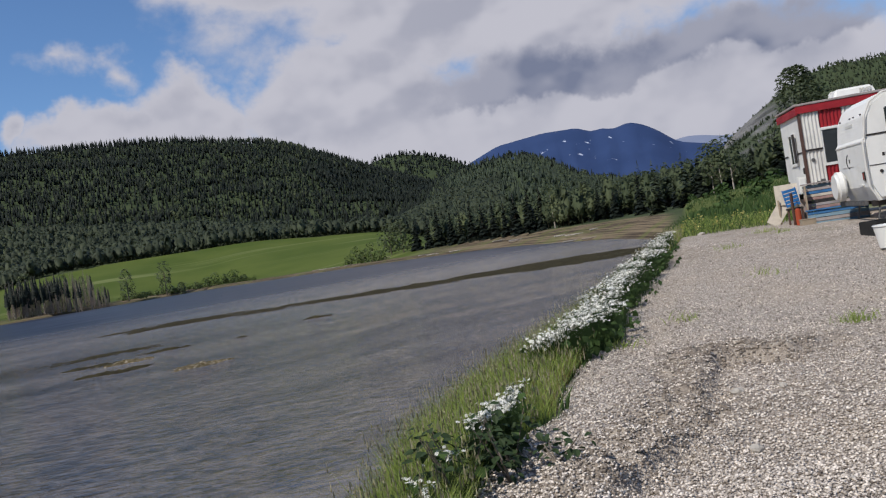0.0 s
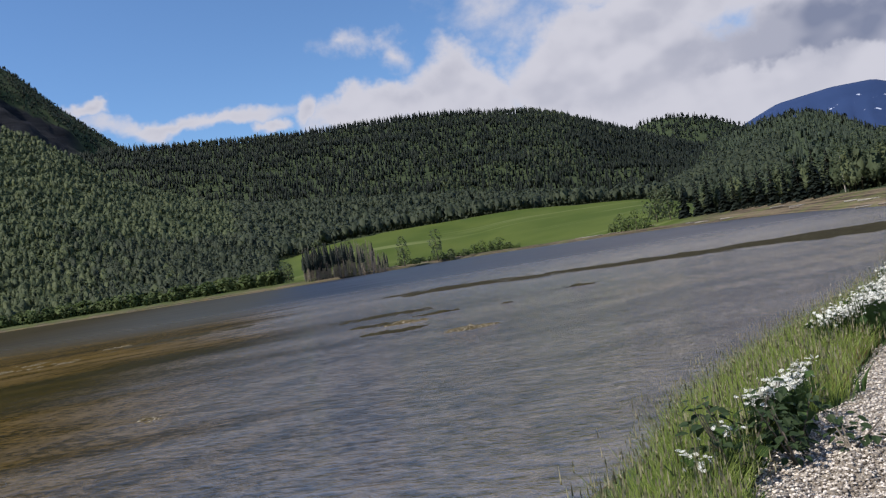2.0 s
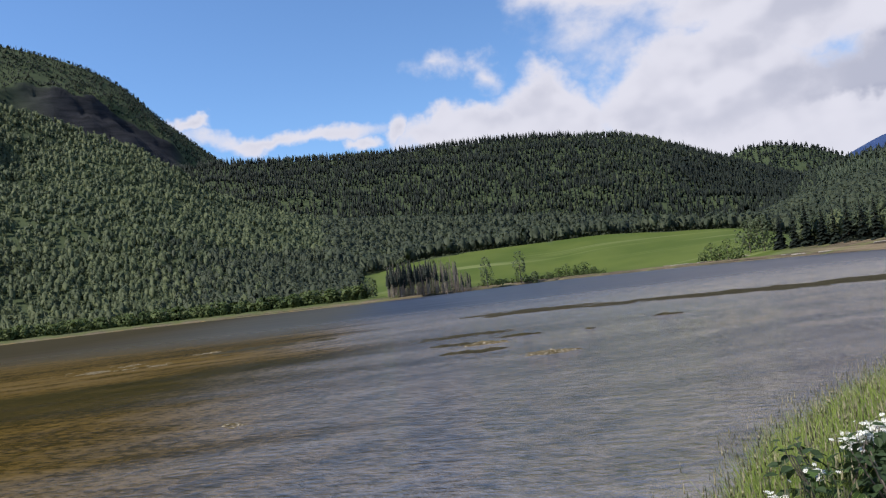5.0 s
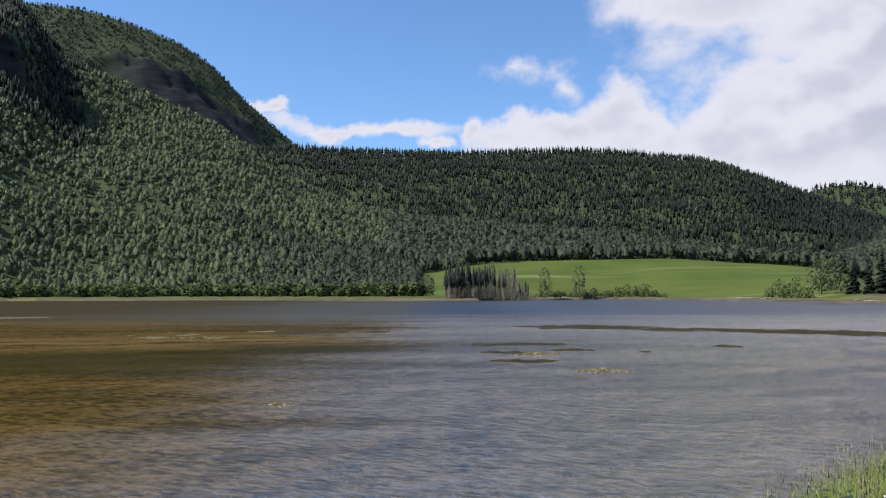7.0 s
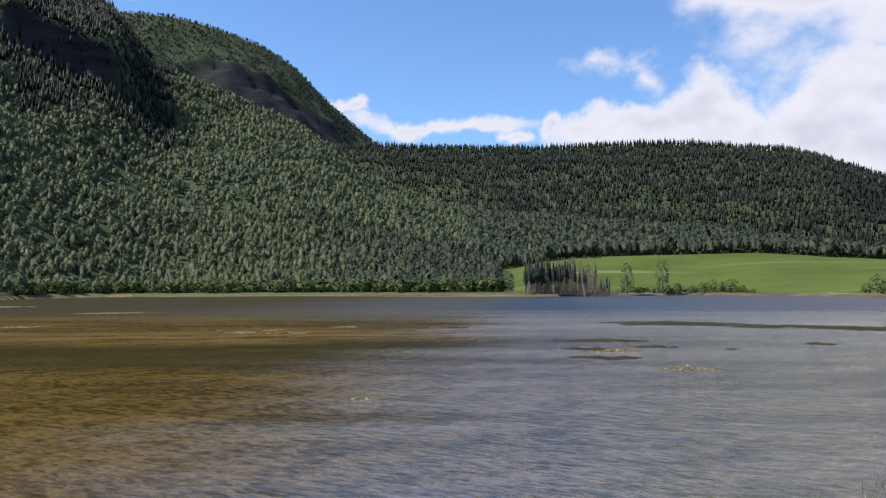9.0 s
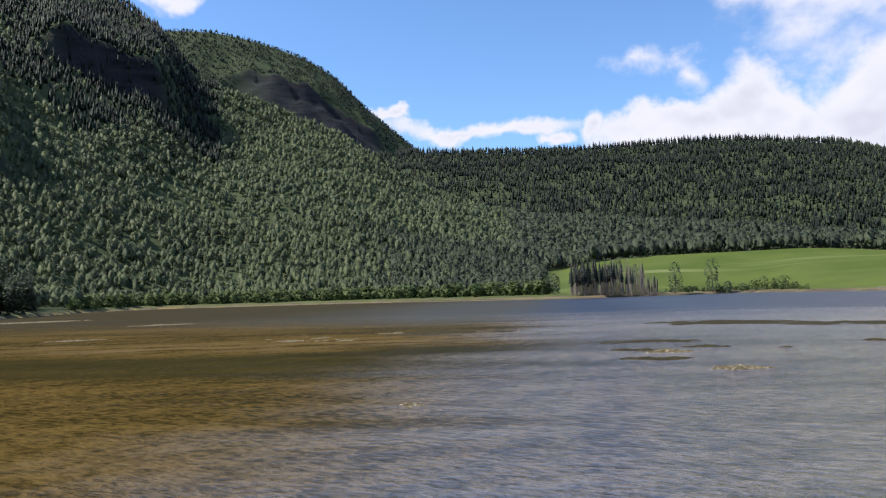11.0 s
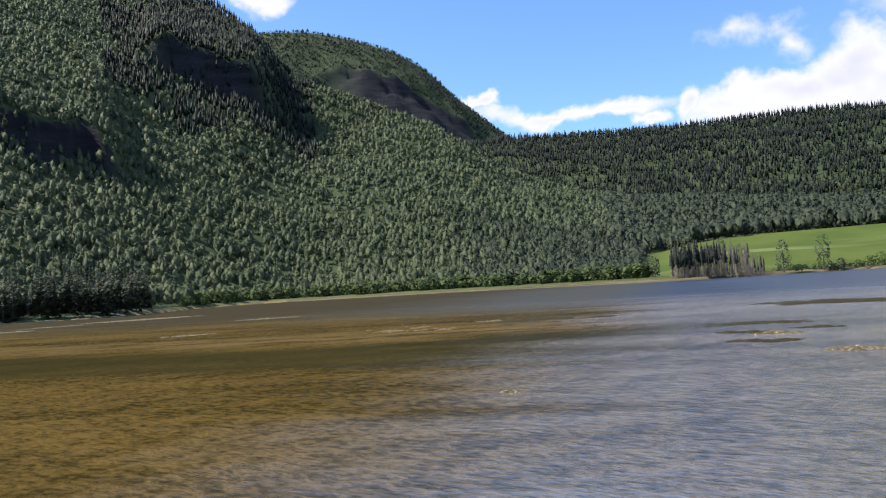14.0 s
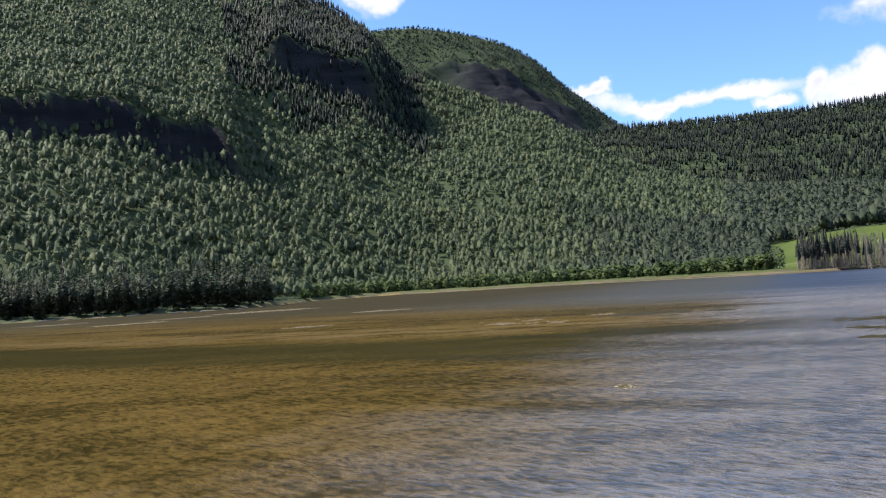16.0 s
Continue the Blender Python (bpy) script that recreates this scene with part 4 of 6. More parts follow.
# ---------------------------------------------------------------- site hut
def build_hut():
    h = thing("site_hut", pose(18.55, 13.40, 3.46, 0, 0, -41), "white ribbed site hut with red fascia, standing on wheels", "hut")
    L, W, Z0, Z1 = 6.0, 2.2, 0.86, 2.86
    part("core", box((0.02, 0.03, Z0), (L, W, Z1), 0.0), SIDING, h)
    part("ribbed_panel", ribbed(0.05, 0.47, Z0, Z1, 0.0), SIDING, h, "ribbed off-white sheet")
    part("ribbed_panel", ribbed(1.05, L, Z0, Z1, 0.0), SIDING, h, "ribbed off-white sheet")
    part("red_panel", ribbed(0.49, 1.03, 2.42, Z1, 0.0), RED, h, "ribbed red sheet above the window")
    part("red_panel", ribbed(0.49, 1.03, Z0, 1.42, 0.0), RED, h, "ribbed red sheet below the window")
    w = part("window", box((0.52, -0.005, 1.50), (1.02, 0.028, 2.34), 0.0), GLASS, h, "dark window pane")
    part("window_head", box((0.46, -0.03, 2.35), (1.06, 0.015, 2.42), 0.006), WHITE, w, "white window head")
    part("window_sill", box((0.46, -0.035, 1.42), (1.06, 0.015, 1.49), 0.006), WHITE, w, "white window sill")
    for x in (0.475, 1.025):
        part("window_jamb", box((x, -0.02, 1.49), (x + 0.035, 0.015, 2.35), 0.004), WHITE, w)
    part("corner_trim", box((-0.03, -0.03, Z0 - 0.05), (0.045, 0.045, Z1), 0.008), BROWN_TRIM, h, "brown corner strip")
    part("belt_trim", box((0.047, -0.035, 1.86), (0.47, -0.014, 1.91), 0.004), DARK_TRIM, h, "black belt strip")
    part("end_sheet", box((-0.004, 0.05, Z0), (0.018, W, Z1 - 0.02), 0.003), WHITE, h, "smooth white end wall")
    part("belt_trim", box((-0.022, 0.05, 1.84), (-0.006, 0.6, 1.88), 0.003), DARK_TRIM, h)
    part("belt_trim", box((-0.022, 1.75, 1.84), (-0.006, W, 1.88), 0.003), DARK_TRIM, h)
    ew = part("end_window", box((-0.012, 0.72, 1.62), (0.01, 1.38, 2.38), 0.0), GLASS, h, "dark end window with white frame")
    for lo, hi in (((-0.035, 0.64, 1.54), (0.0, 1.46, 1.62)), ((-0.035, 0.64, 2.38), (0.0, 1.46, 2.44)), ((-0.03, 0.64, 1.62), (0.0, 0.72, 2.38)), ((-0.03, 1.38, 1.62), (0.0, 1.46, 2.38)), ((-0.025, 1.0, 1.62), (0.0, 1.06, 2.38))):
        part("frame_bar", box(lo, hi, 0.005), WHITE, ew)
    part("open_hatch", box((-0.10, 0.52, 1.62), (-0.06, 0.66, 2.40), 0.005), DARK_TRIM, ew, "dark folded shutter")
    part("fascia", box((-0.05, -0.06, Z1), (L + 0.03, -0.02, 3.06), 0.006), RED, h, "red fascia board")
    part("fascia", box((-0.07, -0.06, Z1 - 0.03), (-0.03, W + 0.05, 3.03), 0.006), RED, h, "red fascia board with flaking paint")
    part("roof", box((-0.09, -0.08, 3.06), (L + 0.05, W + 0.08, 3.12), 0.012), GREY_WOOD, h, "pale flat roof sheet")
    part("frame_rail", box((0.1, 0.1, 0.62), (L, 0.22, Z0), 0.01), DARK_TRIM, h)
    part("frame_rail", box((0.1, W - 0.22, 0.62), (L, W - 0.1, Z0), 0.01), DARK_TRIM, h)
    part("vent", disc(0.05, 0.03, "y", 16, 0.005, (0.20, -0.02, 1.62)), STEEL, h, "small round metal vent")
    part("latch", box((0.30, -0.05, 1.02), (0.42, -0.012, 1.10), 0.01), STEEL, h)
    part("latch", box((0.22, -0.05, 0.98), (0.29, -0.012, 1.06), 0.01), STEEL, h)
    for x in (3.2, 4.1):
        wh = part("wheel", disc(0.36, 0.2, "y", 28, 0.04, (x, 0.3, 0.36)), RUBBER, h, "black tyre")
        part("rim", disc(0.2, 0.04, "y", 20, 0.01, (x, 0.19, 0.36)), STEEL, wh)
    for x, y in ((0.3, 0.2), (0.3, W - 0.2), (5.6, 0.2)):
        part("support_block", box((x - 0.15, y - 0.12, 0.0), (x + 0.15, y + 0.12, 0.62), 0.015), GREY_WOOD, h)
    part("gas_locker", box((-0.2, 0.12, 0.78), (-0.02, 0.42, 1.22), 0.02), WHITE, h, "small white locker on the end wall")
    part("hook", tube([(-0.03, 0.55, 1.20), (-0.12, 0.55, 1.26), (-0.12, 0.56, 1.0)], 0.012), WHITE, h)
    part("end_lamp", box((-0.03, 2.02, 1.0), (-0.004, 2.12, 1.16), 0.008), DARK_TRIM, h)
    part("end_lamp", box((-0.03, 0.14, 1.3), (-0.004, 0.24, 1.46), 0.008), DARK_TRIM, h)
    return h


build_hut()


def build_cooler():
    c = thing("roof_air_cooler", pose(18.55, 13.40, 3.46, 0, 0, -41) @ pose(1.55, 0.75, 3.12), "white plastic air cooler on the hut roof", "air conditioner")
    bm = bmesh.new()
    bmesh.ops.create_cube(bm, size=1.0)
    for v in bm.verts:
        k = 1.0 if v.co.z < 0 else 0.86
        v.co = Vector((v.co.x * 1.05 * k, v.co.y * 0.7 * k, (v.co.z + 0.5) * 0.24))
    bmesh.ops.bevel(bm, geom=list(bm.edges), offset=0.05, segments=3, affect="EDGES")
    part("cover", bm, WHITE, c)
    for i in range(4):
        part("louvre", box((0.12 + i * 0.075, -0.36, 0.08), (0.17 + i * 0.075, -0.318, 0.17), 0.004), SIDING, c)
    part("base", box((-0.56, -0.38, -0.01), (0.56, 0.38, 0.03), 0.01), SIDING, c)
    part("handle_loop", tube([(-0.55, -0.2, 0.02), (-0.60, -0.2, 0.14), (-0.54, -0.2, 0.2), (-0.46, -0.2, 0.2)], 0.015), WHITE, c)


build_cooler()


# ---------------------------------------------------------------- caravan
def build_caravan():
    c = thing("caravan", pose(16.35, 10.38, 3.44, 0, 0, -42.6), "white travel caravan with spare wheel, parked on gravel", "caravan")
    W, L = 2.3, 6.2
    prof = [(0.16, 0.46), (0.02, 0.78), (0.0, 1.2), (0.0, 1.78), (0.04, 1.84), (0.10, 2.3), (0.24, 2.58), (0.5, 2.74), (1.1, 2.80), (L - 0.4, 2.80), (L, 2.5), (L, 0.46)]
    bm = bmesh.new()
    a = [bm.verts.new((x, 0, z)) for x, z in prof]
    b = [bm.verts.new((x, W, z)) for x, z in prof]
    n = len(prof)
    bm.faces.new(a)
    bm.faces.new(b[::-1])
    for i in range(n):
        bm.faces.new((a[(i + 1) % n], a[i], b[i], b[(i + 1) % n]))
    bmesh.ops.recalc_face_normals(bm, faces=bm.faces)
    bmesh.ops.bevel(bm, geom=[e for e in bm.edges if abs(e.verts[0].co.y - e.verts[1].co.y) < 0.01], offset=0.07, segments=4, affect="EDGES")
    part("shell", bm, WHITE, c)
    part("edge_trim", tube([(x - 0.004 if i < 8 else x, -0.004, z) for i, (x, z) in enumerate(prof[:10])], 0.022), SIDING, c, "grey edge moulding")
    part("side_line", box((0.08, -0.012, 1.86), (L - 0.1, -0.002, 1.90), 0.003), DARK_TRIM, c, "thin dark stripe")
    part("side_line", box((0.06, -0.012, 1.22), (L - 0.1, -0.002, 1.235), 0.002), DARK_TRIM, c)
    part("side_window", box((0.50, -0.015, 1.96), (1.25, 0.005, 2.42), 0.02), GLASS, c, "dark tinted side window")
    # maker's sign: plain bars and a swoosh
    for x0, w_ in ((0.34, 0.05), (0.41, 0.04), (0.47, 0.04), (0.53, 0.05), (0.60, 0.04), (0.66, 0.06)):
        part("sign_bar", box((x0, -0.008, 1.395), (x0 + w_, -0.001, 1.47), 0.002), DARK_TRIM, c)
    part("swoosh", tube([(-0.006, 1.3 + 0.16 * math.cos(t), 1.40 + 0.15 * math.sin(t)) for t in np.linspace(-1.8, 1.5, 12)], 0.012, 6), DARK_TRIM, c, "dark curved stripe sign")
    part("swoosh", box((-0.012, 0.95, 1.27), (-0.002, 1.9, 1.285), 0.002), SIDING, c)
    part("sign_bar", box((-0.008, 1.2, 1.36), (-0.001, 1.26, 1.45), 0.002), DARK_TRIM, c)
    part("crease", box((-0.014, 0.06, 1.735), (0.006, W - 0.06, 1.765), 0.004), SIDING, c, "grey crease strip")
    for y in (0.3, 0.85, 1.15, 2.0):
        part("marker_lamp", box((0.095, y - 0.022, 2.345), (0.13, y + 0.022, 2.375), 0.005), DARK_TRIM, c, "small dark marker lamp")
    part("sign_bar", box((0.072, 0.9, 2.15), (0.09, 1.45, 2.22), 0.003), SIDING, c)
    for y in (0.18, 1.98):
        tl = part("tail_lamp", box((-0.02, y, 0.92), (0.015, y + 0.15, 1.12), 0.012), DARK_TRIM, c, "dark tail lamp")
        part("lens", box((-0.026, y + 0.03, 0.95), (-0.016, y + 0.12, 1.09), 0.004), LAMP_RED, tl)
    part("plate_plinth", box((-0.012, 0.42, 0.80), (0.02, 0.75, 0.84), 0.005), SIDING, c)
    sp = part("spare_wheel", disc(0.35, 0.22, "x", 36, 0.06, (-0.16, 1.80, 0.86)), WHITE, c, "spare wheel in a cream cover")
    part("cover_band", disc(0.355, 0.03, "x", 36, 0.006, (-0.10, 1.80, 0.86)), SIDING, sp)
    part("bumper", box((-0.12, 0.15, 0.38), (-0.02, W - 0.15, 0.50), 0.02), STEEL, c, "dull steel bumper")
    part("chassis", box((0.1, 0.3, 0.34), (L, 0.42, 0.47), 0.01), DARK_TRIM, c)
    part("chassis", box((0.1, W - 0.42, 0.34), (L, W - 0.3, 0.47), 0.01), DARK_TRIM, c)
    part("side_hatch", box((0.30, -0.014, 0.60), (0.95, -0.002, 1.05), 0.01), WHITE, c)
    part("hatch_latch", disc(0.035, 0.03, "y", 14, 0.005, (0.28, -0.015, 1.08)), DARK_TRIM, c)
    for x in (2.9, 3.8):
        wh = part("wheel", disc(0.34, 0.2, "y", 28, 0.05, (x, 0.14, 0.34)), RUBBER, c, "black tyre")
        part("rim", disc(0.19, 0.03, "y", 20, 0.008, (x, 0.03, 0.34)), STEEL, wh)
    for y in (0.35, W - 0.35):
        j = part("jack", tube([(0.25, y, 0.36), (0.18, y, 0.02)], 0.022), STEEL, c, "steel corner jack")
        part("foot", box((0.08, y - 0.09, 0.0), (0.28, y + 0.09, 0.025), 0.005), STEEL, j)


build_caravan()


# ---------------------------------------------------------------- steps and clutter
def build_steps():
    s = thing("wooden_steps", pose(17.96, 12.58, 3.44, 0, 0, -52), "hut steps knocked up from blue and grey pallet boards", "steps")
    for i, (mat, lab) in enumerate(((PALE_BLUE, "worn pale blue board"), (GREY_WOOD, ""), (PALE_BLUE, ""), (BLUE_WOOD, "blue painted board"))):
        part("front_board", box((-0.45, -0.02, 0.0 + i * 0.09), (0.92, 0.005, 0.08 + i * 0.09), 0.006), mat, s, lab)
    part("tread", box((-0.48, -0.05, 0.36), (0.95, 0.32, 0.39), 0.006), BLUE_WOOD, s, "blue painted tread")
    for i, mat in enumerate((PINK_WOOD, GREY_WOOD, DARK_TRIM, PINK_WOOD, PALE_WOOD, BLUE_WOOD, GREY_WOOD, PALE_BLUE)):
        part("riser_board", box((-0.47 + 0.01 * (i % 3), 0.34 + i * 0.012, 0.39 + i * 0.078), (0.62, 0.37 + i * 0.012, 0.458 + i * 0.078), 0.006), mat, s)
    part("tread", box((-0.50, 0.34, 1.02), (0.65, 0.95, 1.055), 0.006), GREY_WOOD, s)
    for x in (-0.45, 0.57, 0.87):
        part("stringer", box((x + 0.01, 0.02, 0.0), (x + 0.05, 0.94 if x < 0.8 else 0.32, 0.36 if x > 0.8 else 1.0), 0.006), WOOD, s)


build_steps()
GZ = 3.46


def clutter():
    b = thing("leaning_board", pose(18.74, 14.84, GZ, 0, 0, -52), "long pale plank propped on a crate", "plank")
    part("board", box((-0.17, -0.02, 0.0), (0.17, 0.02, 1.02), 0.006), PALE_WOOD, b, m=pose(0.0, 0.0, 0.05, -18, 36, 0))
    p = thing("plywood_panel", pose(18.90, 14.75, GZ, 0, 0, -53), "weathered plywood panel standing on edge", "panel")
    part("sheet", box((0.0, -0.01, 0.55), (0.62, 0.012, 1.12), 0.004), PALE_WOOD, p, m=pose(0, 0, 0, -8, 0, 0))
    for x in (0.04, 0.47):
        part("prop", box((x, 0.0, 0.0), (x + 0.05, 0.05, 0.7), 0.005), WOOD, p)
    cr = thing("blue_crate", pose(18.07, 13.79, GZ + 0.49, 0, -9, -52), "blue slatted plastic crate on a stand", "crate")
    for i in range(5):
        part("slat", box((0.0, -0.02, i * 0.095), (0.34, 0.0, i * 0.095 + 0.07), 0.01), BLUE_PLASTIC, cr)
        part("slat", box((0.0, 0.28, i * 0.095), (0.34, 0.30, i * 0.095 + 0.07), 0.01), BLUE_PLASTIC, cr)
    for x, y in ((0.0, 0.0), (0.32, 0.0), (0.0, 0.27), (0.32, 0.27)):
        part("corner_post", box((x, y - 0.01, 0.0), (x + 0.025, y + 0.02, 0.47), 0.005), BLUE_PLASTIC, cr)
    part("bottom", box((0.0, 0.0, 0.0), (0.345, 0.28, 0.02), 0.004), BLUE_PLASTIC, cr)
    st = thing("stool", pose(18.07, 13.79, GZ, 0, 0, -52), "rough dark wooden stand", "stand")
    part("top", box((-0.03, -0.03, 0.42), (0.40, 0.33, 0.47), 0.008), DARK_TRIM, st)
    for x, y in ((0.0, 0.0), (0.34, 0.0), (0.0, 0.27), (0.34, 0.27)):
        part("leg", box((x, y, 0.0), (x + 0.05, y + 0.05, 0.42), 0.006), BROWN_TRIM, st)
    g = thing("gas_bottle", pose(17.72, 13.22, GZ), "orange-red gas bottle beside the steps", "gas bottle")
    part("cylinder", disc(0.075, 0.46, "z", 24, 0.03, (0, 0, 0.23)), ORANGE, g)
    part("valve", disc(0.03, 0.08, "z", 12, 0.005, (0, 0, 0.54)), STEEL, g)
    part("collar", disc(0.06, 0.03, "z", 16, 0.004, (0, 0, 0.51)), STEEL, g)
    po = thing("dark_post", pose(17.92, 13.50, GZ), "short dark wooden post", "post")
    part("post", box((-0.03, -0.03, 0.0), (0.03, 0.03, 0.86), 0.01), BROWN_TRIM, po)
    wb = thing("wooden_box", pose(17.25, 12.78, GZ, 0, 0, -35), "small pale wooden box on the gravel", "box")
    for lo, hi in (((0, 0, 0), (0.32, 0.02, 0.16)), ((0, 0.22, 0), (0.32, 0.24, 0.16)), ((0, 0.02, 0), (0.02, 0.22, 0.16)), ((0.3, 0.02, 0), (0.32, 0.22, 0.16))):
        part("side", box(lo, hi, 0.004), WOOD, wb)
    part("lid", box((-0.01, -0.01, 0.16), (0.33, 0.25, 0.18), 0.004), WOOD, wb)
    bn = thing("white_tub", pose(12.50, 7.72, 3.28, 0, 0, -30), "white plastic tub on the gravel", "tub")
    bm = bmesh.new()
    bmesh.ops.create_cone(bm, cap_ends=False, segments=32, radius1=0.17, radius2=0.23, depth=0.36)
    bmesh.ops.solidify(bm, geom=list(bm.faces), thickness=0.008)
    bmesh.ops.translate(bm, vec=(0, 0, 0.18), verts=bm.verts)
    part("wall", bm, WHITE, bn)
    part("base", disc(0.168, 0.02, "z", 32, 0.004, (0, 0, 0.01)), WHITE, bn)
    part("rim", tube([(0.232 * math.cos(t), 0.232 * math.sin(t), 0.36) for t in np.linspace(0, 2 * math.pi, 33)], 0.012, 6), WHITE, bn)
    tr = thing("black_trough", pose(13.95, 8.80, 3.32, 0, 0, -20), "black plastic trough on the gravel", "trough")
    for lo, hi in (((0, 0, 0), (1.0, 0.03, 0.3)), ((0, 0.5, 0), (1.0, 0.53, 0.3)), ((0, 0.03, 0), (0.03, 0.5, 0.3)), ((0.97, 0.03, 0), (1.0, 0.5, 0.3)), ((0.03, 0.03, 0), (0.97, 0.5, 0.03))):
        part("wall", box(lo, hi, 0.01), RUBBER, tr)


clutter()

HERB = foliage("dark_herb", (0.045, 0.085, 0.022), (0.085, 0.14, 0.04), (0.06, 0.10, 0.04), 0.25)


# ---------------------------------------------------------------- single trees round the lake
def tree_thing(kind, a, r, h, w, label, cards=260, seed=0, group="", leaf=0.42):
    """A broadleaf or a spruce of its own at a bearing and a distance, clear of the beach."""
    rng = np.random.RandomState(seed + 100)
    if 20 < a < 41:
        far = max(r, float(along(np.array([a]), SHORE)[0]) + (12 if kind == "willow_bush" else 36))
        h, w, r = h * far / r, w * far / r, far
    x, y = r * math.sin(radians(a)), r * math.cos(radians(a))
    z = float(height_at(x, y)[0])
    t = thing(kind, pose(x, y, z - 0.1, 0, 0, rng.uniform(0, 360)), label, "tree", group)
    if kind == "spruce":
        v, f = spruce_boughs(rng, h, w, 230)
        part("crown", mesh_of("crown", v, f, [SPRUCE], tint=np.full(len(v), rng.uniform(0.1, 0.9))), None, t)
        tv, tf = trunk_mesh(h * 0.95, 0.2, 7)
        part("trunk", mesh_of("trunk", tv, tf, [BARK]), None, t)
        return t
    v, f = leaf_cards(cards, leaf * (w / 5) ** 0.5, poplar_shape(rng, h, w, 0.08), rng, h * 0.45)
    part("crown", mesh_of("crown", v, f, [POPLAR if kind != "willow_bush" else SHRUB], tint=np.full(len(v), rng.uniform(0.2, 0.8))), None, t)
    tv, tf = trunk_mesh(h * 0.85, 0.03 * h ** 0.8, 7)
    part("trunk", mesh_of("trunk", tv, tf, [BARK]), None, t)
    for k in range(4):
        q, zz = rng.uniform(0, 6.28), h * rng.uniform(0.25, 0.6)
        d = w * 0.32
        part("limb", tube([(0, 0, zz), (d * 0.5 * math.cos(q), d * 0.5 * math.sin(q), zz + h * 0.09), (d * math.cos(q), d * math.sin(q), zz + h * 0.2)], [0.07, 0.05, 0.02], 5), BARK, t)
    return t


G1 = "young trees along the hay field's shore"
for i, (k, a, r, h, w_) in enumerate([("poplar", 7.3, 372, 14.2, 6.6), ("poplar", 9.72, 384, 15.4, 6.8), ("poplar", 10.7, 384, 6.4, 4.2), ("poplar", -1.0, 372, 9.5, 5.6), ("poplar", 1.4, 392, 17, 8.0), ("poplar", 3.4, 396, 15, 7.0), ("poplar", 4.6, 400, 12, 4.5)]):
    tree_thing(k, a, r, h, w_, "slim young poplar standing on the grassy shore" if h > 9 else "small bushy poplar on the grassy shore", 300, i, G1)
for i, (a, r, h, w_) in enumerate([(11.7, 392, 3.6, 5), (12.4, 394, 5.2, 4.6), (13.0, 398, 6.4, 4.6), (13.7, 396, 4.8, 5.0), (14.3, 392, 6.2, 5.2), (14.9, 388, 3.2, 4.5), (22.9, 300, 6.8, 5.2), (23.4, 298, 5.2, 5.0), (23.95, 300, 7.6, 4.8), (24.5, 296, 4.0, 5.0), (22.3, 300, 3.8, 4.0), (8.2, 375, 3.0, 5.0), (10.2, 386, 2.4, 5)]):
    tree_thing("willow_bush", a, r, h, w_, "green willow bush at the lake's edge", 170, 40 + i, "willow bushes at the field's edge")
G2 = "spruces behind the beach"
for i, (a, r, h, w_) in enumerate([(25.4, 300, 12, 8.5), (26.3, 304, 13, 8), (27.3, 300, 11, 6.5), (28.2, 296, 12.5, 5.5), (28.95, 280, 14.6, 6.0), (29.9, 285, 12.5, 5.0), (30.6, 282, 12.0, 4.6), (31.4, 276, 14, 5.4), (32.2, 270, 12.5, 4.6), (33.0, 268, 13.0, 5.0), (33.8, 262, 12.2, 4.4), (34.6, 258, 14.2, 6.2), (35.6, 250, 14.5, 6.0), (36.5, 246, 13.6, 5.4), (40.5, 222, 9, 4.6), (41.6, 205, 7, 4.4), (43.4, 190, 9.5, 4.6), (44.6, 186, 8.4, 4.2), (46.0, 178, 9, 4.4), (47.5, 170, 8.4, 4.2), (49.2, 168, 8.0, 4.4), (51.0, 160, 7.2, 4.2), (52.6, 150, 8.2, 4.4)]):
    tree_thing("poplar" if i in (0, 1) else "spruce", a, r, h, w_, "dark round-topped tree at the wood's edge" if i in (0, 1) else "tall dark spruce at the wood's edge", 420, 80 + i, G2)


tree_thing("cottonwood", 54.6, 62, 10.4, 3.5, "tall leafy cottonwood rising behind the hut roof", 4200, 150, leaf=0.17)


def birch(a, r, h, seed):
    t = tree_thing("birch", a, r, h, 4.6, "birch with a bare white trunk", 200, seed, "white-stemmed birches")
    for o in t.children:
        if o.name.startswith("trunk"):
            o.data.materials.clear()
            o.data.materials.append(BIRCH)
        if o.name.startswith("crown"):
            o.location.z += h * 0.18
    return t


for i, (a, r, h) in enumerate([(37.3, 236, 13), (38.4, 240, 14.5), (39.7, 232, 13), (48.3, 165, 8.5), (48.9, 163, 8.8), (49.6, 162, 9)]):
    birch(a, r, h, 200 + i)

# scrub on the rising meadow
scrub = [(*leaf_cards(44, 0.5, poplar_shape(RNG, 2.6, 3.0, 0.0), RNG, 0.8), None, None) for _ in range(3)]
pts = sow(41.5, 56, 92, 160, 4.2, RNG, lambda x, y, z, c: wave_noise(x, y, 66, 3, 0.05) > 0.0)
wood("meadow_scrub", "low green scrub on the rising meadow", pts, scrub, [HERB], 0.35, 0.75)

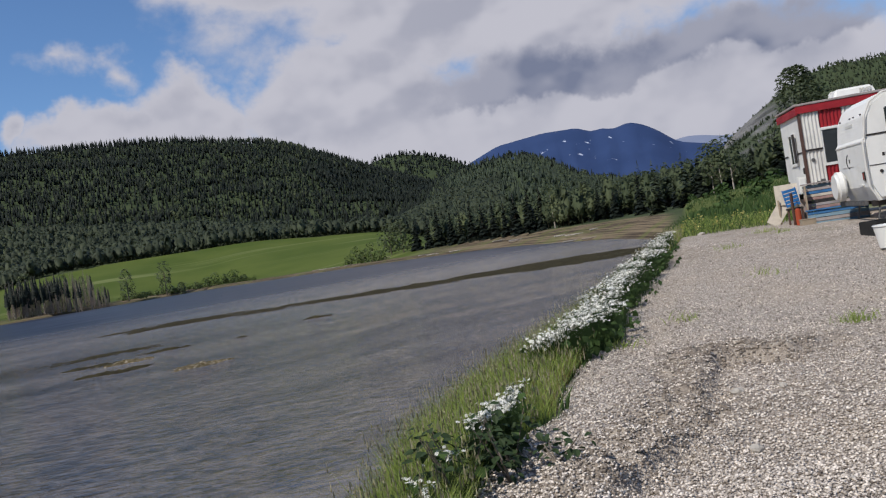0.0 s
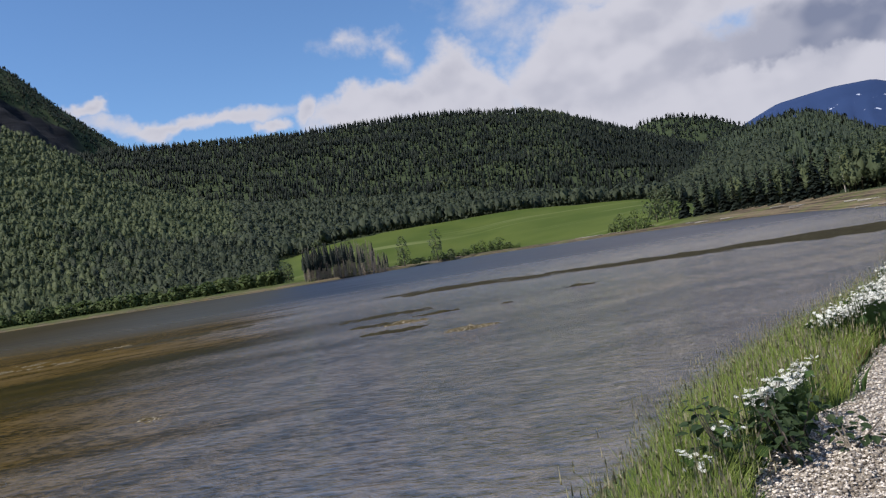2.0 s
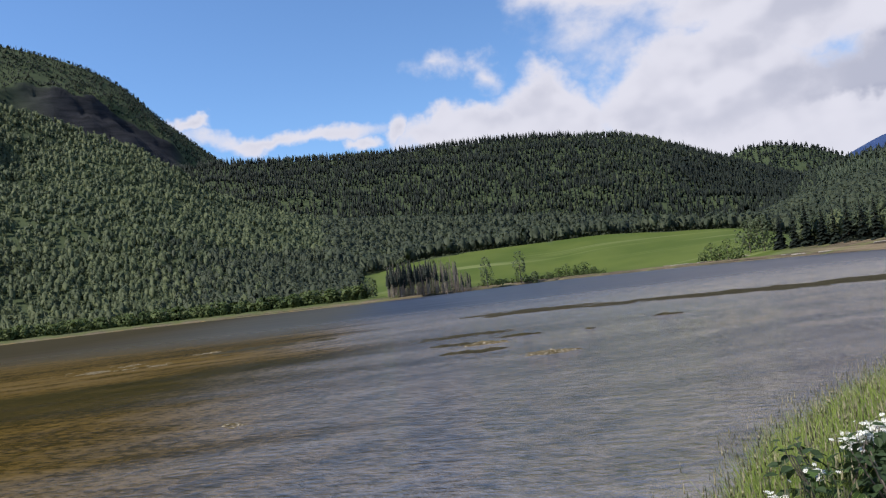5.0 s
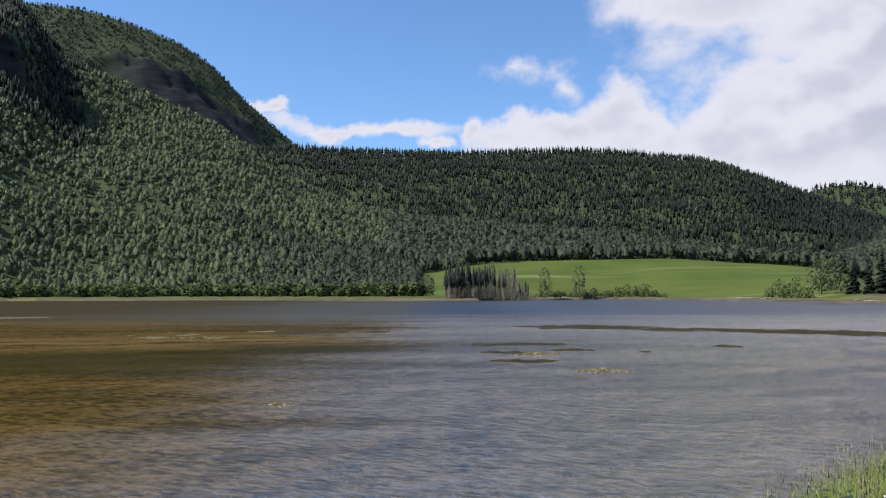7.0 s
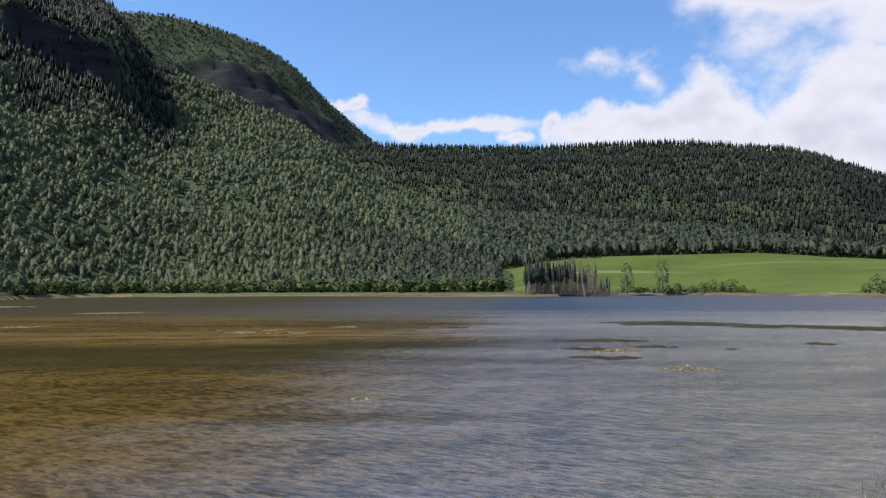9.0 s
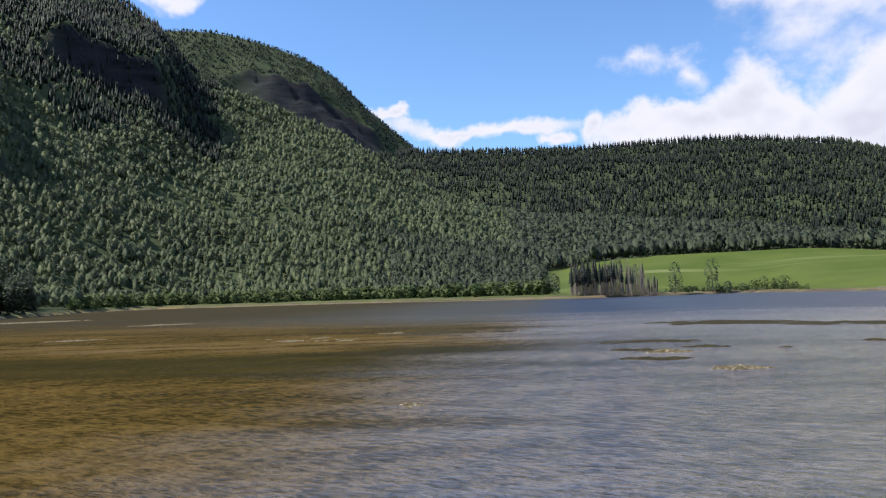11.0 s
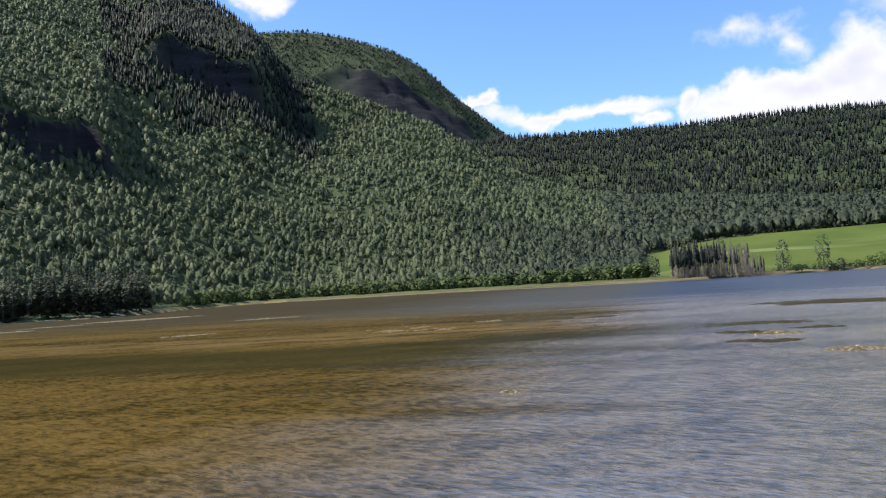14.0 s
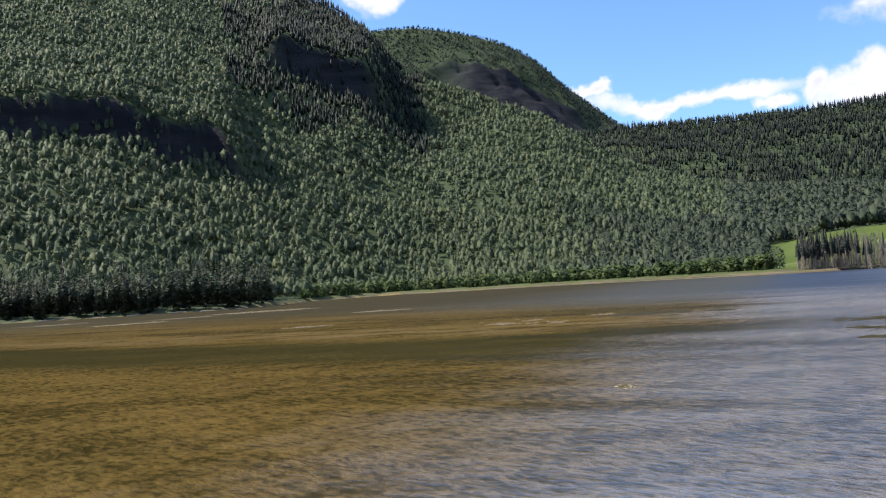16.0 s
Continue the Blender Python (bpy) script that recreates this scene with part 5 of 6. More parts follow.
# wood that closes the view behind the beach and the meadow
right_wood = [poplar_kind(RNG, RNG.uniform(9, 12), RNG.uniform(3.4, 4.6), 90, 0.46) for _ in range(4)] + [(*spruce_boughs(RNG, RNG.uniform(11, 14), 4.2, 90), None, None) for _ in range(3)]
pts = sow(27, 46, 215, 420, 6.0, RNG, lambda x, y, z, c: np.hypot(x, y) > np.interp(bear(x, y), [25, 29, 36, 41, 46], [344, 318, 238, 200, 182]))
wood("beach_wood", "mixed wood behind the stony beach", pts, right_wood[:4], [POPLAR, BARK], 0.8, 1.2)
pts = sow(25, 46, 215, 420, 7.5, RNG, lambda x, y, z, c: np.hypot(x, y) > np.interp(bear(x, y), [25, 29, 36, 41, 46], [338, 312, 234, 198, 180]))
wood("beach_spruces", "spruces among the wood behind the beach", pts, right_wood[4:], [FIR], 0.75, 1.15)
pts = sow(44, 66, 152, 430, 8.0, RNG)
wood("meadow_wood", "mixed dark wood beyond the meadow", pts, right_wood[4:], [FIR], 0.6, 0.95)
pts = sow(44, 66, 150, 430, 8.5, RNG)
wood("meadow_poplars", "grey-green poplars beyond the meadow", pts, right_wood[:4], [POPLAR, BIRCH], 0.65, 1.05)
# willow thicket along the foot of the slope
bush = [(*leaf_cards(60, 0.75, poplar_shape(RNG, 5.0, 5.0, 0.0), RNG, 1.5), None, None) for _ in range(4)]
pts = sow(-34, 3, 345, 500, 3.6, RNG, lambda x, y, z, c: (np.hypot(x, y) - along(bear(x, y), SHORE) < 46) & (np.hypot(x, y) - along(bear(x, y), SHORE) > 13))
wood("willow_thicket", "bright green willow thicket above the shore", pts, bush, [SHRUB], 0.7, 1.45)
# drowned-looking spruces right at the water on the left shore
thin = [(*spruce_boughs(RNG, RNG.uniform(17, 21), 4.8, 84), *trunk_mesh(15, 0.16, 4)) for _ in range(5)]
pts = sow(-60, -36.2, 298, 395, 3.8, RNG, lambda x, y, z, c: (np.hypot(x, y) - along(bear(x, y), SHORE) < 55) & (np.hypot(x, y) - along(bear(x, y), SHORE) > 2.5))
wood("shore_spruces", "slender spruces crowding the water's edge", pts, thin, [FIR, BARK], 0.7, 1.1)

SNAG = plain("dead_wood", (0.30, 0.25, 0.21), 0.9, 0.5, 1.0, 0.5, 6.0, 0.02, spec=0.1)


def snags():
    """Dead and dying spires packed at the point of the shore."""
    rng = np.random.RandomState(33)
    kinds = []
    for k in range(5):
        h = 14.5 + k * 0.9
        t = thing("dead_spruce", pose(0, 0, -500), "grey dead spruce spire standing at the water's edge", "dead tree", "dead spruces on the point")
        tv, tf = trunk_mesh(h, 0.21, 5, rng.uniform(-0.03, 0.03))
        part("trunk", mesh_of("trunk", tv, tf, [SNAG]), None, t)
        bm = bmesh.new()
        for b in range(46):
            zz = h * rng.uniform(0.05, 0.97)
            q, ln = rng.uniform(0, 6.28), (1 - zz / h) * 1.3 + 0.35
            c0 = Vector((0, 0, zz))
            e = Vector((ln * math.cos(q), ln * math.sin(q), -0.25 * ln))
            sd = Vector((-math.sin(q), math.cos(q), 0)) * 0.09
            vs = [bm.verts.new(c0 + sd), bm.verts.new(c0 - sd), bm.verts.new(c0 + e), bm.verts.new(c0 + Vector((0, 0, 0.12)))]
            bm.faces.new((vs[0], vs[1], vs[2]))
            bm.faces.new((vs[1], vs[3], vs[2]))
            bm.faces.new((vs[3], vs[0], vs[2]))
        tagged(part("bough_tangle", bm, SNAG, t), kind="stuff")
        if k in (0, 2, 4):
            v, f = spruce_crown(rng, h, 2.2, 9, 6)
            v[:, 2] = h * 0.45 + v[:, 2] * 0.55
            part("needles", mesh_of("needles", v, f, [SPRUCE], tint=np.full(len(v), 0.4)), None, t)
        kinds.append(t)
    for i in range(270):
        u = rng.uniform(0, 1)
        a = 0.1 + 6.0 * u
        r = rng.uniform(354, 374) + 4 * u
        x, y = r * math.sin(radians(a)), r * math.cos(radians(a))
        z = float(height_at(x, y)[0])
        k = kinds[(rng.choice([0, 2, 4]) if a < 3.2 and rng.rand() < 0.75 else rng.choice([1, 3, 1, 3, 2]))]
        s = rng.uniform(0.50, 0.95) * (1.0 if a < 5.2 else 0.62)
        m = pose(x, y, z - 0.2, rng.uniform(-3, 3), rng.uniform(-3, 3), rng.uniform(0, 360))
        c = copy_thing(k, m)
        c.scale = (s, s, s)
    for t in kinds:
        for o in list(t.children_recursive) + [t]:
            bpy.data.objects.remove(o)


snags()
brush = [(*leaf_cards(50, 0.34, poplar_shape(RNG, 3.4, 2.6, 0.0), RNG, 0.8), None, None) for _ in range(3)]
BRUSH = foliage("dead_brush", (0.10, 0.085, 0.06), (0.19, 0.16, 0.12), (0.12, 0.13, 0.06), 0.2)
pts = sow(-0.5, 7.4, 352, 385, 2.2, RNG)
wood("grey_brush", "grey-brown brush between the dead spruces", pts, brush, [BRUSH], 0.5, 1.1)
ba = RNG.uniform(6.5, 15.8, 150)
br = along(ba, SHORE) + RNG.uniform(7.5, 13.0, 150)
pts = np.stack([br * np.sin(np.radians(ba)), br * np.cos(np.radians(ba))], 1)
pts = np.concatenate([pts, height_at(pts[:, 0], pts[:, 1])[:, None]], 1)
wood("shore_brush", "low willow brush along the field's shore", pts, brush, [SHRUB], 0.35, 0.8)


def driftwood():
    rng = np.random.RandomState(5)
    for i in range(26):
        a = rng.uniform(20, 43) if i < 18 else rng.uniform(-53, -38)
        sh = float(along(np.array([a]), SHORE)[0])
        r = sh + rng.uniform(2, 24) if i < 18 else sh + rng.uniform(1, 6)
        x, y = r * math.sin(radians(a)), r * math.cos(radians(a))
        z = float(height_at(x, y)[0])
        ln = rng.uniform(2.5, 7)
        t = thing("driftwood_log", pose(x, y, z + 0.12, rng.uniform(-2, 2), 0, -a + rng.uniform(-25, 25)), "bleached driftwood log lying on the stony beach", "log", "driftwood logs on the beach")
        part("stem", tube([(-ln / 2, 0, 0), (0, rng.uniform(-.15, .15), 0.03), (ln / 2, 0, 0.0)], [0.2, 0.17, 0.1], 8), BIRCH if i % 3 else SNAG, t)
        part("broken_limb", tube([(ln * 0.1, 0, 0.05), (ln * 0.2, 0.3, 0.45)], [0.06, 0.02], 5), SNAG, t)


driftwood()

# ---------------------------------------------------------------- near bank: grass, flowers, saplings
GRASS = foliage("bank_grass", (0.17, 0.26, 0.042), (0.36, 0.45, 0.10), (0.48, 0.50, 0.22), 0.5)
DRY = foliage("dry_grass", (0.20, 0.13, 0.06), (0.30, 0.20, 0.10), (0.16, 0.18, 0.05), 0.3)
SEED = foliage("seed_heads", (0.30, 0.29, 0.16), (0.40, 0.37, 0.24), (0.34, 0.30, 0.22), 0.3)
PETAL = plain("white_petal", (0.80, 0.79, 0.72), 0.7, 0.1, 20.0, 0.08)
YELLOW = plain("yellow_petal", (0.55, 0.48, 0.16), 0.7)


def bank_points(n, s0, s1, u0, u1, rng, power=2.0):
    """Points along the bank's top, thicker near its near end."""
    segs = [(np.array(p), np.array(q)) for p, q in zip(BANK[3:10], BANK[4:11])]
    lens = np.array([np.linalg.norm(q - p) for p, q in segs])
    cum = np.concatenate([[0], np.cumsum(lens)])
    d = u0 + (u1 - u0) * rng.uniform(0, 1, n) ** power
    k = np.clip(np.searchsorted(cum, d) - 1, 0, len(segs) - 1)
    out = np.zeros((n, 2))
    s = rng.uniform(s0, s1, n)
    for i in range(len(segs)):
        m = k == i
        p, q = segs[i]
        t = (q - p) / lens[i]
        out[m] = p + t * (d[m] - cum[i])[:, None] + np.array([t[1], -t[0]]) * s[m][:, None]
    return out


def blades(xy, h0, h1, width, rng, lean=0.35, tip=None):
    """Bent grass blades, four triangles each."""
    n = len(xy)
    z = height_at(xy[:, 0], xy[:, 1])
    h = rng.uniform(h0, h1, n)
    rim = gravel_side(xy[:, 0], xy[:, 1])
    h = h * np.where(rim < 0, np.clip(0.42 - 0.75 * rim, 0.42, 1.0), 1.0)
    q = rng.uniform(0, 6.283, n)
    wdt = width * rng.uniform(0.7, 1.4, n)
    side = np.stack([np.cos(q), np.sin(q), np.zeros(n)], 1) * wdt[:, None]
    q2 = rng.uniform(0, 6.283, n)
    ln = lean * h * rng.uniform(0.2, 1.0, n)
    b = np.stack([xy[:, 0], xy[:, 1], z - 0.03], 1)
    bend = np.stack([np.cos(q2) * ln + 0.10 * h, np.sin(q2) * ln - 0.03 * h, h], 1)
    mid = b + bend * np.array([0.38, 0.38, 0.6])
    top = b + bend
    v = np.stack([b - side, b + side, mid - side * 0.75, mid + side * 0.75, top], 1).reshape(-1, 3)
    o = np.arange(n)[:, None] * 5
    f = np.concatenate([o + [0, 1, 3], o + [0, 3, 2], o + [2, 3, 4]])
    t = np.repeat(np.clip(0.5 + 0.4 * wave_noise(xy[:, 0], xy[:, 1], 71, 3, 1.3) + rng.normal(size=n) * 0.2, 0, 1), 5)
    return v, f, t, top


def turf(xy, more=0.0):
    """Keeps the points on the turf, which narrows towards the near end."""
    r = np.hypot(xy[:, 0], xy[:, 1])
    xy = xy[inland(xy[:, 0], xy[:, 1]) > np.interp(r, [4.4, 6.0, 8.5, 12.0], [-0.12, -0.36, -0.60, -0.95])]
    return xy[gravel_side(xy[:, 0], xy[:, 1]) + 0.10 * wave_noise(xy[:, 0], xy[:, 1], 49, 3, 3.0) < more - 0.08]


def build_grass():
    rng = np.random.RandomState(11)
    near = turf(bank_points(120000, -0.95, 2.0, 2.2, 34, rng, 1.95))
    v, f, t, top = blades(near, 0.24, 0.66, 0.0034, rng, 0.75)
    tagged(new("bank_grass", mesh_of("bank_grass", v, f, [GRASS], tint=t)), "tall fresh green grass along the bank", "grass", kind="stuff")
    pick = top[rng.rand(len(top)) < 0.20]
    kinds = [(np.array([[-0.005, 0, -0.03], [0.005, 0, -0.03], [0, 0.006, 0.0], [0, -0.006, 0.01], [0, 0, 0.05]]), np.array([[0, 1, 4], [2, 3, 4], [0, 2, 1]]), None, None)]
    v, f, mi, t = spread(pick, kinds, rng, 0.7, 1.3, 0.0)
    tagged(new("grass_seed_heads", mesh_of("grass_seed_heads", v, f, [SEED], tint=t)), "pale seed heads over the bank grass", "grass", kind="stuff")
    brown = turf(bank_points(26000, 0.4, 2.0, 5.5, 30, rng, 1.2), 0.02)
    brown = brown[(gravel_side(brown[:, 0], brown[:, 1]) > -0.75) & (rng.rand(len(brown)) < 0.7)]
    v, f, t, _ = blades(brown, 0.18, 0.55, 0.0034, rng, 0.5)
    tagged(new("dry_grass", mesh_of("dry_grass", v, f, [DRY], tint=t)), "reddish dry grass between the daisies and the gravel", "grass", kind="stuff")
    low = turf(bank_points(16000, 0.0, 2.0, 2.2, 20, rng, 1.7), 0.06)
    v, f, t, _ = blades(low, 0.10, 0.30, 0.009, rng, 0.8)
    tagged(new("low_herbs", mesh_of("low_herbs", v, f, [HERB], tint=t)), "dark low herbs under the grass", "grass", kind="stuff")
    # weeds about the hut
    n = 5200
    a, r = np.radians(rng.uniform(45.2, 53.2, n)), rng.uniform(25.5, 40, n)
    xy = np.stack([r * np.sin(a), r * np.cos(a)], 1)
    xy = xy[(r < 25.5 + 14 * (1 - (np.degrees(a) - 45.2) / 12)) & (inland(xy[:, 0], xy[:, 1]) > 0)]
    v, f, t, top = blades(xy, 0.15, 0.48, 0.010, rng, 0.6)
    tagged(new("tall_weeds", mesh_of("tall_weeds", v, f, [GRASS, HERB], rng.randint(0, 2, len(f)), tint=t)), "tall yellow-green weeds beyond the gravel", "weeds", kind="stuff")
    pick = top[rng.rand(len(top)) < 0.03]
    cv, cf = leaf_cards(5, 0.035, lambda k: rng.normal(size=(k, 3)) * 0.05, rng)
    v, f, mi, t = spread(pick, [(cv, cf, None, None)], rng, 0.7, 1.3, 0.0)
    tagged(new("weed_blossom", mesh_of("weed_blossom", v, f, [YELLOW], tint=t)), "yellow and pale blossom on the weeds", "flowers", kind="stuff")
    # far side of the meadow
    n = 9000
    a, r = np.radians(rng.uniform(44.5, 56, n)), rng.uniform(40, 120, n)
    xy = np.stack([r * np.sin(a), r * np.cos(a)], 1)
    v, f, t, _ = blades(xy, 0.2, 0.6, 0.035, rng, 0.6)
    tagged(new("meadow_grass", mesh_of("meadow_grass", v, f, [HERB, HERB], rng.randint(0, 2, len(f)), tint=t)), "rough meadow grass and scrub", "grass", kind="stuff")


build_grass()


def flower_mesh():
    """Clustered white heads on short stalks: one spray."""
    bm = bmesh.new()
    for k in range(7):
        q = k * 2 * math.pi / 7
        c = Vector((0.0, 0.0, 0.004))
        p1 = Vector((math.cos(q - 0.25), math.sin(q - 0.25), 0.05)) * 0.018
        p2 = Vector((math.cos(q + 0.25), math.sin(q + 0.25), 0.05)) * 0.018
        bm.faces.new([bm.verts.new(v) for v in (c, p1, p2)])
    me = bpy.data.meshes.new("flower")
    bm.to_mesh(me)
    v = np.array([p.co[:] for p in me.vertices])
    f = np.array([list(p.vertices) for p in me.polygons])
    bm.free()
    bpy.data.meshes.remove(me)
    return v, f


def flower_clump(x, y, wide, count, seed, tall=0.36):
    count = int(count * 1.8)
    rng = np.random.RandomState(seed)
    z = float(height_at(x, y)[0])
    t = thing("daisy_clump", pose(x, y, z), "clump of white daisies among the bank grass", "flowers", "white flower clumps along the bank")
    fv, ff = flower_mesh()
    p = rng.normal(size=(count, 2)) * wide * 0.36
    hts = tall + rng.uniform(-0.035, 0.035, count)
    V, F, S, SF = [], [], [], []
    for i in range(count):
        m = Euler((rng.normal() * 0.4 - 0.3, rng.normal() * 0.4 - 0.2, rng.uniform(0, 6))).to_matrix()
        k = rng.uniform(0.6, 1.15)
        gx, gy = p[i]
        V.append(fv @ np.array(m).T * k + [gx, gy, hts[i]])
        F.append(ff + i * len(fv))
        b = np.array([gx * 0.7, gy * 0.7, -0.1])
        S.append(np.array([b + [0.004, 0, 0], b - [0.004, 0, 0], [gx + 0.002, gy, hts[i] - 0.004], [gx - 0.002, gy, hts[i] - 0.004]]))
        SF.append(np.array([[0, 1, 3], [0, 3, 2]]) + i * 4)
    tagged(part("blossom", mesh_of("blossom", np.concatenate(V), np.concatenate(F), [PETAL]), None, t, "white petals"), kind="stuff")
    sv = np.concatenate(S)
    tagged(part("stalk", mesh_of("stalk", sv, np.concatenate(SF), [HERB], tint=np.full(len(sv), 0.6)), None, t), kind="stuff")
    n = max(30, count // 2)
    lp = rng.normal(size=(n, 3)) * [wide * 0.45, wide * 0.45, 0.08] + [0, 0, 0.16]
    lv, lf = leaf_cards(n, 0.045, lambda k: lp, rng)
    tagged(part("greenery", mesh_of("greenery", lv, lf, [HERB], tint=np.full(len(lv), 0.5)), None, t), kind="stuff")


def build_flowers():
    rng = np.random.RandomState(3)
    spots = [(2.92, 4.82, 0.17, 60), (2.74, 4.76, 0.16, 50), (3.12, 5.0, 0.12, 30), (3.42, 5.34, 0.10, 24), (2.58, 4.62, 0.12, 14), (2.15, 4.25, 0.14, 12), (1.85, 4.05, 0.16, 14), (3.75, 5.75, 0.10, 8)]
    for i, (x, y, w_, c) in enumerate(spots):
        flower_clump(x, y, w_, c, 300 + i)
    # a dense drift of daisies along the gravel's edge further on
    line = [(5.15, 7.0), (5.65, 7.32), (6.2, 7.72), (7.2, 8.85), (8.3, 9.75), (9.4, 10.55), (10.9, 11.75), (12.4, 13.1), (14.2, 14.7)]
    for i in range(110):
        u = (i + rng.uniform(0, 1)) / 110 * (len(line) - 1)
        k = min(int(u), len(line) - 2)
        x, y = (line[k][j] + (line[k + 1][j] - line[k][j]) * (u - k) for j in (0, 1))
        off = np.clip(rng.normal(), -1.8, 1.0) * (0.16 + 0.18 * min(1.0, u / 3))
        flower_clump(x + 0.7 * off, y - 0.7 * off, rng.uniform(0.18, 0.36), rng.randint(28, 62), 340 + i, rng.uniform(0.34, 0.48))


build_flowers()


def leaf_mesh():
    """A broad pointed leaf folded along its rib."""
    out = [(0, 0, 0), (0.028, 0.02, 0.008), (0.036, 0.045, 0.010), (0.022, 0.075, 0.006), (0, 0.1, -0.004), (-0.022, 0.075, 0.006), (-0.036, 0.045, 0.010), (-0.028, 0.02, 0.008), (0, 0.045, 0.0)]
    bm = bmesh.new()
    vs = [bm.verts.new(p) for p in out]
    for a, b in zip(range(8), [1, 2, 3, 4, 5, 6, 7, 0]):
        bm.faces.new((vs[a], vs[b], vs[8]))
    me = bpy.data.meshes.new("leaf")
    bm.to_mesh(me)
    bm.free()
    me.materials.append(LEAF)
    return me


LEAF = foliage("sapling_leaf", (0.034, 0.060, 0.022), (0.070, 0.110, 0.038), (0.055, 0.075, 0.036), 0.2)


def build_saplings():
    rng = np.random.RandomState(21)
    me = leaf_mesh()
    for i, (x, y, h, n) in enumerate([(2.85, 4.62, 0.36, 46), (2.62, 4.30, 0.40, 44), (2.38, 4.45, 0.48, 44), (2.62, 4.72, 0.45, 40), (2.95, 4.25, 0.22, 24), (2.2, 4.2, 0.5, 40)]):
        z = float(height_at(x, y)[0])
        t = thing("poplar_sapling", pose(x, y, z - 0.02), "leafy poplar sapling with dark round leaves in the bank", "sapling", "saplings at the gravel's edge")
        for s in range(3):
            q = rng.uniform(0, 6.28)
            tipx, tipy = 0.2 * math.cos(q), 0.2 * math.sin(q)
            part("stem", tube([(0, 0, 0), (tipx * 0.5, tipy * 0.5, h * 0.5), (tipx, tipy, h)], [0.008, 0.006, 0.003], 5), BARK, t)
            for k in range(n // 2):
                u = rng.uniform(0.15, 1.0)
                q2 = rng.uniform(0, 6.28)
                off = 0.03 + 0.09 * rng.rand()
                m = pose(tipx * u + off * math.cos(q2), tipy * u + off * math.sin(q2), h * u, 0, 0, math.degrees(q2) - 90) @ pose(0, 0, 0, rng.uniform(-55, 15), rng.uniform(-25, 25), 0) @ Matrix.Scale(rng.uniform(0.48, 0.85), 4)
                part("leaf", me, None, t, m=m)


build_saplings()


# ---------------------------------------------------------------- loose stones
def stone_material():
    m, n = material("gravel_stone")
    rnd = n.add("ShaderNodeNewGeometry", out=8)
    p = place(n)
    c = n.mix(rnd, (0.18, 0.15, 0.125), (0.98, 0.88, 0.78))
    c = n.mix(n.ramp(n.noise(p, 60.0, 4.0), 0.45, 0.65, 0, 0.4), c, (0.20, 0.15, 0.11))
    finish(n, c, 0.9, n.noise(p, 200.0, 3.0), 0.002, spec=0.2)
    return m


STONE = stone_material()
ROCK = plain("field_stone", (0.46, 0.42, 0.37), 0.9, 0.3, 14.0, 0.35, 80.0, 0.003, spec=0.2)


def pebble(rng, flat=0.6, fine=1):
    bm = bmesh.new()
    if fine:
        bmesh.ops.create_icosphere(bm, subdivisions=2, radius=1.0)
    else:
        bmesh.ops.create_cube(bm, size=1.3)
        bmesh.ops.triangulate(bm, faces=bm.faces)
    sx, sy, sz = rng.uniform(0.7, 1.25), rng.uniform(0.6, 1.1), flat * rng.uniform(0.7, 1.2)
    for v in bm.verts:
        v.co = Vector((v.co.x * sx, v.co.y * sy, v.co.z * sz)) * rng.uniform(0.8, 1.15)
    me = bpy.data.meshes.new("pebble")
    bm.to_mesh(me)
    bm.free()
    return me


def arrays(me):
    return np.array([v.co[:] for v in me.vertices]), np.array([list(p.vertices) for p in me.polygons])


